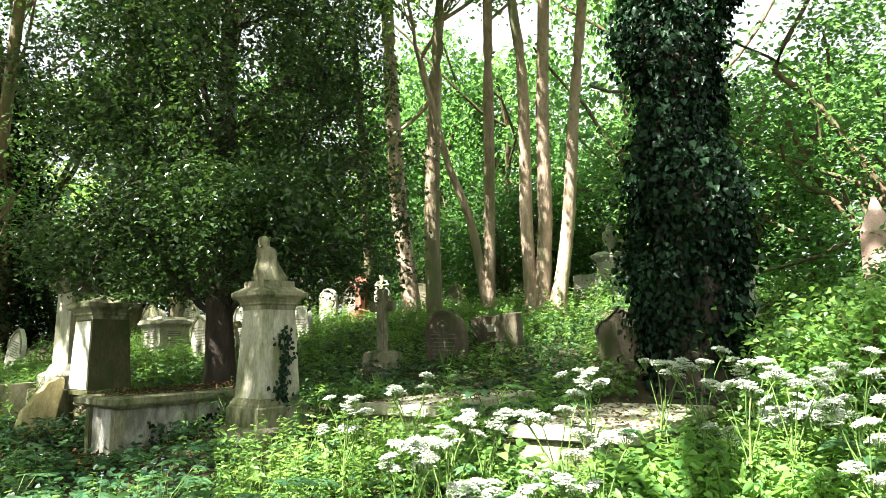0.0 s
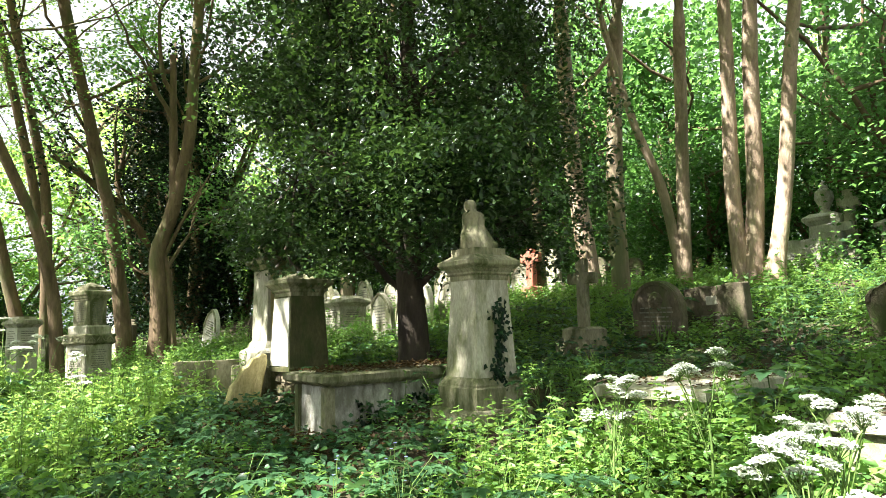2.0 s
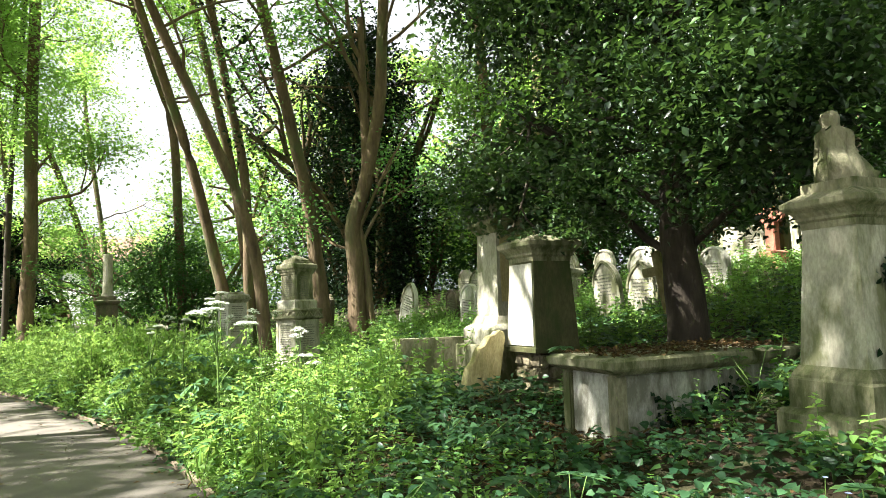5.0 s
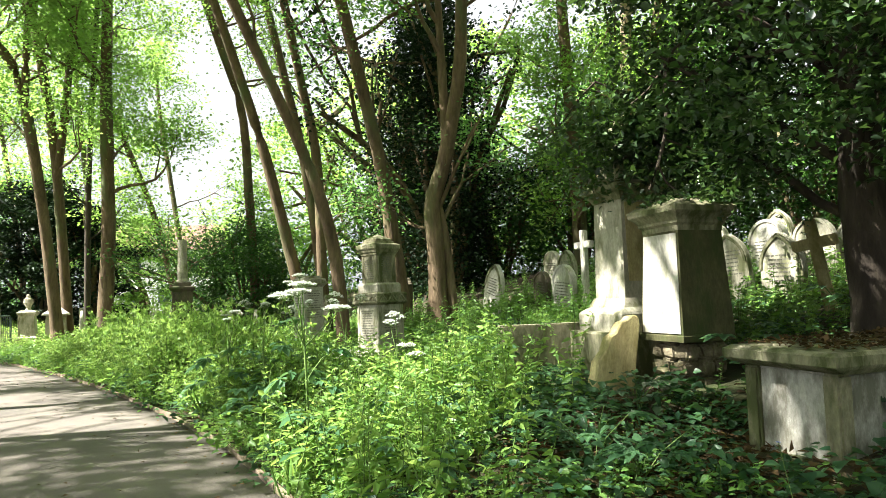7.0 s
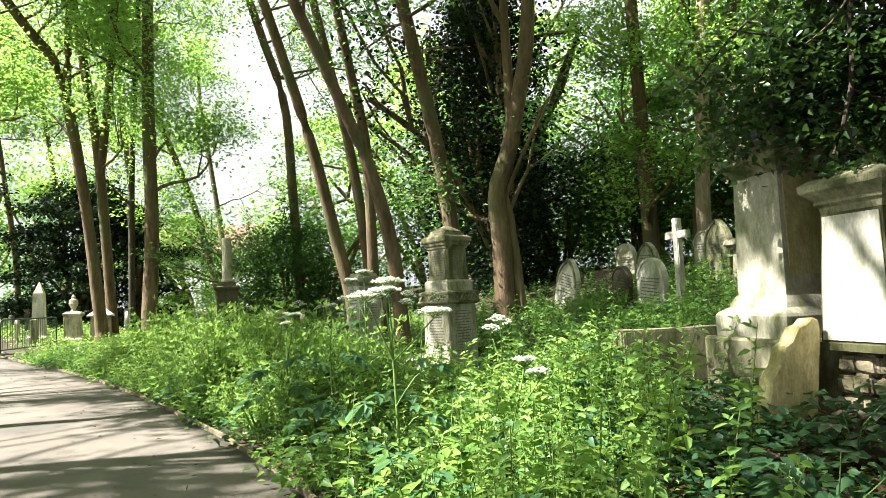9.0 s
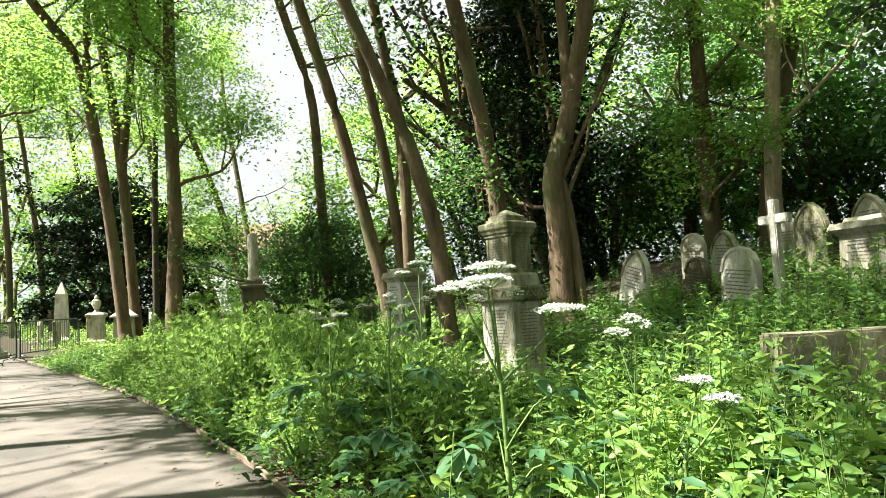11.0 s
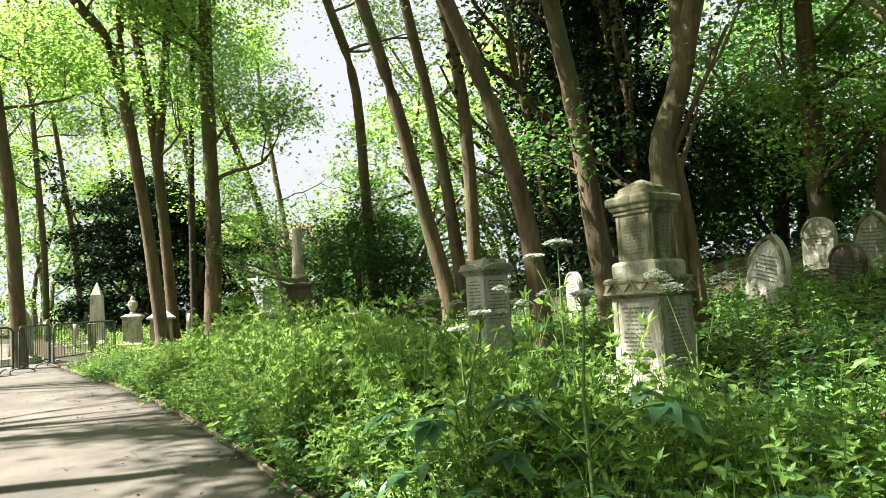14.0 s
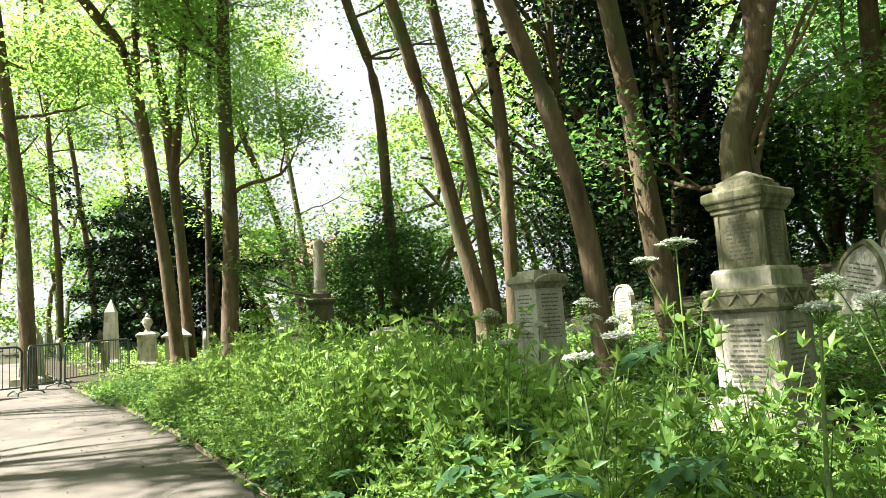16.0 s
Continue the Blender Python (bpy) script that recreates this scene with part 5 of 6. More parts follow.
for i, (x, y) in enumerate(SPOTS):
    x, y = x + rw.uniform(-0.8, 0.8), y + rw.uniform(-0.8, 0.8)
    ob = copy_thing(WOOD[0 if x > -10 else i % 3], pose(x, y, land(x, y) - 0.05, 0, 0, rw.uniform(0, 360)))
    bearing = math.degrees(math.atan2(-5.5 - x, y - 3.8))
    tall = 0.62 if x > 8 else 0.55 if 44 < bearing < 57 else 1      # a gap to the open sky over low growth
    ob.scale = (rw.uniform(0.8, 1.15),) * 2 + (rw.uniform(0.8, 1.2) * tall,)
# unseen trees added across the path for shade; spots to keep sunlit: x, y, z, radius
SUN_GAPS = [(-5.0, 8.4, 1.3, 0.4), (-6.0, 6.6, 0.5, 0.6), (-2.3, 4.7, 0.4, 0.7), (-3.5, 5.2, 0.4, 0.4), (-1.2, 5.4, 0.5, 0.6), (-4.35, 7.85, 1.2, 0.55), (-6.4, 7.6, 0.7, 1.1), (-6.1, 5.9, 0.5, 1.0), (-7.5, 9.3, 0.6, 0.6), (-8.3, 8.6, 0.6, 0.6), (0.75, 4.1, 0.8, 0.5), (-0.6, 4.3, 0.6, 0.9), (1.9, 3.4, 0.8, 1.3), (0.1, 3.2, 0.7, 0.8), (-4.6, 7.4, 3.2, 0.6),
            (-9.25, 10.0, 0.6, 0.3), (-9.7, 10.2, 0.4, 0.5), (-3.4, 12.6, 2.4, 0.4), (-1.9, 6.0, 1.1, 0.15), (-3.9, 9.8, 1.4, 0.5), (-14.5, 9.6, 0.8, 1.2), (-19.0, 11.2, 0.7, 1.6), (-12.5, 9.4, 1.0, 0.7)]


def unseen_shade_tree(x, y, cx, cy, h, spread_r, count, seed):
    """An added shade tree, out of view, whose flat, broken crown spreads round (cx, cy) at the height h."""
    rng = np.random.default_rng(seed)
    t = thing("woodland_tree", pose(x, y, land(x, y) - 0.1), "unseen tall tree added to shade the path and graves", "tree")
    org = np.array((x, y, land(x, y) - 0.1))
    wood = Heap()
    line = spline([org, (x + 0.1, y + 0.1, 4.0), (x * 0.8 + cx * 0.2, y * 0.8 + cy * 0.2, h * 0.65), (cx, cy, h + 0.8)], 22)
    wood.add(*tube(line - org, np.linspace(0.24, 0.05, 22), 10, 0.025, rng, 0.4))
    n = 46
    a, q = rng.uniform(0, 2 * math.pi, n), np.sqrt(rng.uniform(0, 1, n))
    tips = np.stack([cx + spread_r * q * np.cos(a), cy + spread_r * q * np.sin(a), h + rng.normal(0, 0.7, n) + 0.8 * (1 - q)], -1)
    for tip in tips[:22]:
        root = line[rng.integers(12, 21)]
        mid = (root + tip) / 2 + rng.normal(0, 0.3, 3)
        wood.add(*tube(spline([root, mid, tip], 6) - org, np.linspace(0.05, 0.012, 6), 5))
    part("trunk", wood.mesh("trunk", [M_BARK], True), M_BARK, t)
    v, f = crown(rng, tips, 0.36, int(count * 0.47), 0.16, flat=0.45)
    leaf = v.reshape(-1, 4, 3)
    keep = np.ones(len(leaf), bool)
    # drop the leaves that would block the sun from each chosen spot
    for gx, gy, gz, r in SUN_GAPS:
        run = (leaf[:, 0, 2] - gz) / math.tan(SUN_EL)
        d = np.hypot(leaf[:, 0, 0] - math.cos(SUN_AZ) * run - gx, leaf[:, 0, 1] - math.sin(SUN_AZ) * run - gy)
        keep &= d > r * (1 + 0.25 * rng.normal(0, 1, len(leaf)))
    v = leaf[keep].reshape(-1, 3) - org
    part("crown", mesh_of("crown", v, f[:2 * int(keep.sum())], [L_LIGHT]), L_LIGHT, t)


for i, (x, y, cx, cy, h, r, n) in enumerate([
        (-15.5, -2.0, -15.0, -0.5, 11.0, 3.4, 14000), (-11.0, -4.0, -10.3, -1.2, 11.5, 3.4, 12000), (-20.5, 0.8, -20.5, 3.5, 12.0, 3.4, 11000), (-18.0, 3.4, -16.0, 5.0, 11.5, 3.2, 10000),
        (-13.5, 1.6, -11.2, 4.2, 10.5, 3.2, 11000), (-8.5, -0.1, -7.0, 2.6, 10.0, 3.0, 10000), (-5.7, -2.6, -5.2, -1.4, 10.5, 2.8, 9000), (-6.9, -0.6, -8.4, 6.6, 11.5, 2.6, 8000),
        (-2.6, -1.6, -2.4, 1.6, 10.5, 2.6, 8000), (1.5, -5.0, -0.6, -2.6, 10.0, 2.8, 7000), (-26.5, 2.5, -26.0, 4.0, 13.5, 3.2, 7000), (-16.0, 2.0, -13.4, 9.0, 12.5, 2.6, 6000), (4.5, -3.0, 3.0, 0.5, 10.5, 2.8, 7000)]):
    unseen_shade_tree(x, y, cx, cy, h, r, n, 70 + i)

# ---- undergrowth ----
def nettle(rng, h, fine=True):
    """A nettle stem with crossed pairs of drooping leaves."""
    hp, n = Heap(), int(7 + h * 11)
    line = np.stack([0.03 * np.sin(np.linspace(0, 2, 5) + rng.uniform(0, 6)), 0.03 * np.cos(np.linspace(0, 2, 5)), np.linspace(0, h, 5)], -1)
    hp.add(*tube(line[::2], np.linspace(0.004, 0.002, 3), 3), 1)
    z = np.clip(np.linspace(0.15, 1, n) + rng.normal(0, 0.03, n), 0.05, 1) * h
    b, w, l = [], [], []
    for i, q in enumerate(z):
        a = i * math.pi / 2 + rng.uniform(-0.6, 0.6)
        for s in (0, math.pi):
            b.append((0.03 * math.sin(q), 0.02, q))
            w.append((math.cos(a + s), math.sin(a + s), 0.25 - 0.5 * (1 - q / h) + rng.uniform(-0.6, 0.5)))
            l.append((0.082 - 0.042 * (q / h) ** 2) * rng.uniform(0.5, 1.35))
    l = np.array(l)
    hp.add(*leaves(np.array(b), np.array(w), rng.normal(0, 0.65, (len(b), 3)) + (0, 0, 1), l, l * rng.uniform(0.4, 0.58, len(b)), 0.2, fine), 0)
    return hp.arrays()


def lacy(rng, h):
    """A feathery weed: stems set with whorls of narrow leaflets."""
    hp = Heap()
    for _ in range(4):
        a, tip = rng.uniform(0, 6.28), rng.uniform(0.6, 1.0) * h
        u = np.linspace(0, 1, 4)[:, None]
        line = np.array([math.cos(a), math.sin(a), 0]) * u ** 1.5 * h * rng.uniform(0.15, 0.5) + np.array([0, 0, 1]) * u * tip
        hp.add(*tube(line[::3], (0.003, 0.0012), 3), 1)
        for k in np.linspace(0.3, 1, 7):
            n = 5
            c = np.array([np.interp(k, u[:, 0], line[:, j]) for j in range(3)]) + rng.normal(0, 0.03, 3) * (1, 1, 0.5)
            th = np.arange(n) * 2 * math.pi / n + rng.uniform(0, 6.28)
            way = np.stack([np.cos(th), np.sin(th), np.full(n, rng.uniform(-0.2, 0.9))], -1) + rng.normal(0, 0.45, (n, 3))
            l = rng.uniform(0.032, 0.06) * (1.15 - 0.4 * k) * np.ones(n)
            hp.add(*leaves(np.tile(c, (n, 1)), way, rng.normal(0, 0.7, (n, 3)) + (0, 0, 0.8), l, l * 0.4), 0)
    return hp.arrays()


def herb(rng, h):
    """A leafy clump, its leaves turned every way."""
    hp, n = Heap(), 32
    a, r = rng.uniform(0, 6.28, n), 0.2 * np.sqrt(rng.uniform(0, 1, n))
    z = h * rng.uniform(0.2, 1, n) * (1.05 - (r / 0.2) ** 2 * 0.4)
    p = np.stack([r * np.cos(a), r * np.sin(a), z], -1)
    l = rng.uniform(0.04, 0.09, n)
    way = np.stack([np.cos(a), np.sin(a), np.zeros(n)], -1) + rng.normal(0, 0.7, (n, 3)) * (1, 1, 0.6)
    hp.add(*leaves(p, way, rng.normal(0, 0.5, (n, 3)) + (0, 0, 0.9), l, l * rng.uniform(0.45, 0.75, n), 0.2, True), 0)
    for _ in range(3):
        k = rng.integers(0, n)
        hp.add(*tube([(0, 0, 0), p[k]], 0.0025, 3), 1)
    return hp.arrays()


def creeper(rng, h):
    """Low ground ivy on short stalks."""
    hp, n = Heap(), 24
    a, r = rng.uniform(0, 6.28, n), 0.24 * np.sqrt(rng.uniform(0, 1, n))
    p = np.stack([r * np.cos(a), r * np.sin(a), h * rng.uniform(0.25, 1, n)], -1)
    l = rng.uniform(0.035, 0.075, n)
    hp.add(*leaves(p, rng.normal(0, 1, (n, 3)) * (1, 1, 0.3), rng.normal(0, 0.3, (n, 3)) + (0, 0, 1), l, l * 0.85, 0.15, True), 0)
    return hp.arrays()


def grass(rng, h):
    hp, n = Heap(), 12
    a = rng.uniform(0, 6.28, n)
    p = rng.normal(0, 0.03, (n, 3)) * (1, 1, 0)
    l = h * rng.uniform(0.6, 1.1, n)
    hp.add(*leaves(p, np.stack([np.cos(a) * 0.4, np.sin(a) * 0.4, np.ones(n)], -1), np.stack([np.cos(a), np.sin(a), np.zeros(n)], -1), l, np.full(n, 0.008), 0.1, True), 0)
    return hp.arrays()


def broad(rng, h):
    """A clump of broad lobed leaves on long stalks."""
    hp, n = Heap(), 7
    for i in range(n):
        a, q = rng.uniform(0, 6.28), h * rng.uniform(0.5, 1)
        tip = np.array([math.cos(a) * q * 0.55, math.sin(a) * q * 0.55, q])
        hp.add(*tube([(0, 0, 0), tip * (0.35, 0.35, 0.6), tip], 0.004, 3), 1)
        d = np.array([math.cos(a), math.sin(a), -0.15])
        ways = np.array([d, [math.cos(a + 0.75), math.sin(a + 0.75), -0.1], [math.cos(a - 0.75), math.sin(a - 0.75), -0.1], [math.cos(a + 1.5), math.sin(a + 1.5), -0.1], [math.cos(a - 1.5), math.sin(a - 1.5), -0.1]])
        l = np.array([0.2, 0.17, 0.17, 0.12, 0.12]) * rng.uniform(0.6, 1.1)
        hp.add(*leaves(np.tile(tip, (5, 1)), ways, np.tile((0, 0, 1.0), (5, 1)), l, l * 0.5, 0.15, True), 0)
    return hp.arrays()


def small_flower(rng, h):
    """A thin stem with a five-petalled flower."""
    hp = Heap()
    hp.add(*tube([(0, 0, 0), (0.02, 0.01, h * 0.6), (0.03, 0, h)], 0.0018, 3), 1)
    a = np.arange(5) * 2 * math.pi / 5
    hp.add(*leaves(np.tile((0.03, 0, h), (5, 1)), np.stack([np.cos(a), np.sin(a), np.full(5, 0.35)], -1), np.tile((0, 0, 1.0), (5, 1)), np.full(5, 0.013), np.full(5, 0.012), 0.1, True), 0)
    return hp.arrays()


def scatter(name, label, maker, places, heights, mats, seed, variants=5, ref=0.5):
    """Plants of one kind over the bank, joined as they cannot be counted."""
    rng = np.random.default_rng(seed)
    kinds = [maker(rng, ref) for _ in range(variants)]
    hp = Heap()
    pick = rng.integers(0, variants, len(places))
    for k, (v, f, m) in enumerate(kinds):
        pl, hh = places[pick == k], heights[pick == k]
        n = len(pl)
        if not n:
            continue
        a, s = rng.uniform(0, 6.28, n), hh / ref
        sx = np.sqrt(s) * rng.uniform(0.85, 1.2, n)
        c, d = np.cos(a) * sx, np.sin(a) * sx
        tx, ty = rng.normal(0, 0.13, n), rng.normal(0, 0.13, n)
        zz = v[None, :, 2] * s[:, None]
        X = v[None, :, 0] * c[:, None] - v[None, :, 1] * d[:, None] + pl[:, 0:1] + zz * tx[:, None]
        Y = v[None, :, 0] * d[:, None] + v[None, :, 1] * c[:, None] + pl[:, 1:2] + zz * ty[:, None]
        Z = zz + pl[:, 2:3]
        V = np.stack([X, Y, Z], -1).reshape(-1, 3)
        F = (f[None] + (np.arange(n) * len(v))[:, None, None]).reshape(-1, 3)
        hp.add(V, F, np.tile(m, n))
    ob = new(name, hp.mesh(name, mats))
    tagged(ob, label, "undergrowth", kind="stuff")
    return ob


def spread(n, x0, x1, y0, y1, seed, keep):
    """Random places on the bank where keep(x, y) allows, off the path and clear of the stones."""
    rng = np.random.default_rng(seed)
    x, y = rng.uniform(x0, x1, n), rng.uniform(y0, y1, n)
    ok = (y > edge_y(x) + 0.05) & (rng.uniform(0, 1, n) < keep(x, y))
    for cx, cy, r in KEEP_OFF:
        ok &= (x - cx) ** 2 + (y - cy) ** 2 > r * r
    x, y = x[ok], y[ok]
    return np.stack([x, y, ground_height(x, y) - 0.01], -1), rng


def blob(x, y, cx, cy, rx, ry, turn=0.0):
    c, s = math.cos(radians(turn)), math.sin(radians(turn))
    u, v = (x - cx) * c + (y - cy) * s, -(x - cx) * s + (y - cy) * c
    return np.exp(-((u / rx) ** 2 + (v / ry) ** 2))


def shade_zone(x, y):
    return np.clip(1.6 * blob(x, y, -4.1, 6.75, 1.5, 1.1, -35) + 1.2 * blob(x, y, -2.5, 5.3, 1.5, 0.8, -35), 0, 1)


def mound(x, y):
    """Where the feathery growth stands tall beside the path."""
    m = 1.4 * blob(x, y, -11.9, 9.2, 3.6, 0.9, -22) + 0.7 * blob(x, y, -8.4, 7.9, 1.0, 0.6, -30) + 0.9 * blob(x, y, -16.5, 10.8, 3.0, 0.9, -18)
    return np.clip(m * clearing(x, y), 0, 1)


def clearing(x, y):
    """Lower growth before the pillar and the pedestal tomb."""
    return 1 - np.clip(0.9 * blob(x, y, -8.6, 9.2, 0.9, 0.9) + 0.85 * blob(x, y, -10.2, 10.3, 1.1, 0.8, -45), 0, 0.85)


def among_stones(x, y):
    """Short growth before the dark headstones and the cross."""
    return np.clip(1.3 * blob(x, y, 0.0, 7.4, 1.9, 1.0, -10), 0, 1)


# sun patches, where the paler leaves brighten the growth by colour
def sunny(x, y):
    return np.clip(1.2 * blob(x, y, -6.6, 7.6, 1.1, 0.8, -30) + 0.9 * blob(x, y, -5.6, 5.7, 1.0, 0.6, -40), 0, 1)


def clumps(x, y, size=0.55, seed=0.0):
    """Uneven tufts, from 0 to 1."""
    k = 1 / size
    u = np.sin(k * (x + 0.3 * y) * 2.1 + seed) * np.cos(k * (y - 0.2 * x) * 1.7 + 1.3 * seed) + 0.6 * np.sin(k * (1.9 * x - 1.3 * y) + 2 * seed) + 0.5 * np.sin(k * (0.7 * x + 2.3 * y) + seed)
    return np.clip(0.5 + 0.32 * u, 0, 1)


def build_undergrowth():
    d_edge = lambda x, y: y - edge_y(x)
    # nettles
    p, r = spread(15000, -24, 6, 1, 15, 101, lambda x, y: np.clip((0.45 - shade_zone(x, y) * 0.42 - 0.42 * mound(x, y) - 0.25 * (y - edge_y(x) > 5)) * (0.35 + 0.9 * clumps(x, y)), 0.03, 1))
    h = (0.30 + 0.28 * clumps(p[:, 0], p[:, 1]) + 0.12 * r.uniform(-1, 1, len(p))) * np.clip(0.45 + 0.25 * d_edge(p[:, 0], p[:, 1]), 0.5, 1.05) * (1 - 0.45 * blob(p[:, 0], p[:, 1], 0.5, 3.6, 1.3, 1.0)) * (1 - 0.4 * shade_zone(p[:, 0], p[:, 1])) * (0.35 + 0.65 * clearing(p[:, 0], p[:, 1])) * (1 - 0.62 * among_stones(p[:, 0], p[:, 1]))
    scatter("nettles", "dense green nettles over the cemetery bank", nettle, p, h, [L_NETTLE, M_STEM], 201)
    # feathery weeds
    p, r = spread(20000, -24, 5, 1, 14, 102, lambda x, y: np.clip(1.5 * mound(x, y) + 0.6 * sunny(x, y) + 0.08 - 0.2 * shade_zone(x, y), 0.0, 1) * (0.35 + 0.8 * clumps(x, y, 0.45, 2.0)))
    m = mound(p[:, 0], p[:, 1])
    h = (0.30 + 0.90 * m) * (0.5 + 0.68 * clumps(p[:, 0], p[:, 1], 0.45, 2.0)) * r.uniform(0.8, 1.2, len(p))
    scatter("feathery_weeds", "soft feathery bright green weeds beside the path", lacy, p, h, [L_LACY, M_STEM], 202)
    # tall growth in sun patches, with the sunlight put into a paler leaf colour
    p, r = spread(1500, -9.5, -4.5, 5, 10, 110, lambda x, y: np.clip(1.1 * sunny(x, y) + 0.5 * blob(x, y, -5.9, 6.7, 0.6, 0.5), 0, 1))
    scatter("tall_nettles", "tall nettles in a sun patch, the sunlight put into paler leaves", nettle, p, r.uniform(0.4, 0.78, len(p)), [L_LACY, M_STEM], 210, ref=0.6)
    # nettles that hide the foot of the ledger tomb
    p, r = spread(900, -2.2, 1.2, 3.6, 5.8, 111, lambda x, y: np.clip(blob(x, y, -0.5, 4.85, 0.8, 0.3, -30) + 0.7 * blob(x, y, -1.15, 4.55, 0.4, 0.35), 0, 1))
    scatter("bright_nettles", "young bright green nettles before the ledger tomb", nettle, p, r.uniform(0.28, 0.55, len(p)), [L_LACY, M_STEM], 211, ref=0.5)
    # weeds that hide the feet of the slabs
    p, r = spread(1100, -0.6, 2.6, 3.2, 5.2, 113, lambda x, y: np.clip(blob(x, y, 0.75, 4.0, 0.9, 0.22, -38) + 0.8 * blob(x, y, 1.7, 3.6, 0.6, 0.4), 0, 1))
    scatter("slab_weeds", "leafy weeds crowding the foot of a ledger tomb", herb, p, r.uniform(0.22, 0.40, len(p)), [L_NETTLE, M_STEM], 213, ref=0.35)
    # leafy clumps
    p, r = spread(13000, -24, 7, 1, 15, 109, lambda x, y: np.clip(0.42 - 0.3 * mound(x, y) - 0.12 * shade_zone(x, y), 0, 1) * (0.4 + 0.8 * clumps(x, y, 0.7, 5.0)))
    h = (0.18 + 0.22 * clumps(p[:, 0], p[:, 1], 0.7, 5.0)) * r.uniform(0.8, 1.25, len(p)) * (1 - 0.45 * shade_zone(p[:, 0], p[:, 1])) * (0.45 + 0.55 * clearing(p[:, 0], p[:, 1])) * (1 - 0.5 * among_stones(p[:, 0], p[:, 1]))
    scatter("leafy_weeds", "mixed leafy green weeds covering the bank", herb, p, h, [L_NETTLE, M_STEM], 209, ref=0.35)
    # low creepers everywhere
    p, r = spread(8000, -22, 6, 1, 12, 103, lambda x, y: np.clip(0.36 + 0.64 * shade_zone(x, y) - 0.2 * mound(x, y), 0, 1))
    h = r.uniform(0.08, 0.24, len(p))
    scatter("ground_ivy", "low dark ground ivy under the trees", creeper, p, h, [L_COVER, M_STEM], 203, ref=0.15)
    # grasses along the edge
    p, r = spread(5000, -24, 4, 1, 14, 104, lambda x, y: np.clip(0.5 * np.exp(-(y - edge_y(x)) / 0.4) + 0.06 + 0.3 * sunny(x, y), 0, 1) * (1 - shade_zone(x, y)))
    scatter("long_grass", "loose tufts of long grass in the weeds", grass, p, r.uniform(0.15, 0.4, len(p)), [L_LACY], 204)
    # broad-leaved clumps
    p, r = spread(1500, -16, 5, 1.5, 10, 105, lambda x, y: (0.08 + 0.22 * clumps(x, y, 0.8, 4.0)) * (1 - 0.9 * among_stones(x, y)))
    scatter("broad_leaved_weeds", "broad lobed leaves of hogweed in the weeds", broad, p, r.uniform(0.25, 0.5, len(p)), [L_BROAD, M_STEM], 205)
    # far undergrowth
    p, r = spread(9000, -44, 14, 9, 30, 106, lambda x, y: np.clip((y - edge_y(x) - 5) / 5, 0, 1) * 0.5)
    scatter("far_undergrowth", "leafy undergrowth spreading among far graves", lambda g, q: nettle(g, q, False), p, r.uniform(0.22, 0.45, len(p)), [L_NETTLE, M_STEM], 206, ref=0.4)
    # weeds and grass round the barriers
    p, r = spread(2200, -40, -20, 9, 20, 112, lambda x, y: np.clip((y - edge_y(x) - 0.9) / 1.2, 0, 1) * np.clip(1.2 - (y - edge_y(x)) / 9, 0, 1))
    scatter("verge_weeds", "bright low weeds and grass behind the barriers", herb, p, r.uniform(0.2, 0.48, len(p)), [L_LACY, M_STEM], 212, ref=0.35)
    # small flowers low in the weeds
    p, r = spread(500, -8, -4.5, 4.5, 8, 114, lambda x, y: 0.5 * blob(x, y, -6.3, 5.7, 0.7, 0.4, -35))
    scatter("buttercups", "small yellow buttercups among weeds by the path", small_flower, p, r.uniform(0.3, 0.5, len(p)), [L_YELLOW, M_STEM], 214, ref=0.4)
    p, r = spread(500, -4, 0, 2.5, 6, 115, lambda x, y: 0.35 * blob(x, y, -1.9, 4.3, 0.7, 0.4, -35))
    scatter("blue_flowers", "tiny pale blue flowers low in the weeds", small_flower, p, r.uniform(0.3, 0.45, len(p)), [L_BLUE, M_STEM], 215, ref=0.4)
    # fallen leaves in the shade
    r = np.random.default_rng(107)
    n = 5200
    x, y = np.concatenate([r.normal(-3.9, 0.8, n // 2), r.uniform(-20, 3, n - n // 2)]), None
    y = np.concatenate([r.normal(6.5, 0.6, n // 2), edge_y(x[n // 2:]) + r.uniform(0, 2.5, n - n // 2)])
    b = np.stack([x, y, ground_height(x, y) + r.uniform(0.005, 0.04, n)], -1)
    l = r.uniform(0.04, 0.09, n)
    v, f = leaves(b, r.normal(0, 1, (n, 3)) * (1, 1, 0.3), np.tile((0, 0, 1.0), (n, 1)) + r.normal(0, 0.3, (n, 3)), l, l * 0.55)
    tagged(new("leaf_litter", mesh_of("leaf_litter", v, f, [M_LITTER])), "brown fallen leaves in the shade of the tomb", "leaf litter", kind="stuff")
    # debris on the path
    n = 420
    x = r.uniform(-20, 2, n)
    y = edge_y(x) - r.exponential(0.7, n)
    b = np.stack([x, y, np.full(n, 0.045)], -1)
    l = r.uniform(0.02, 0.06, n)
    v, f = leaves(b, r.normal(0, 1, (n, 3)) * (1, 1, 0.1), np.tile((0, 0, 1.0), (n, 1)) + r.normal(0, 0.2, (n, 3)), l, l * 0.5)
    tagged(new("path_debris", mesh_of("path_debris", v, f, [M_LITTER])), "dry leaf scraps lying on the tarmac path", "leaf litter", kind="stuff")


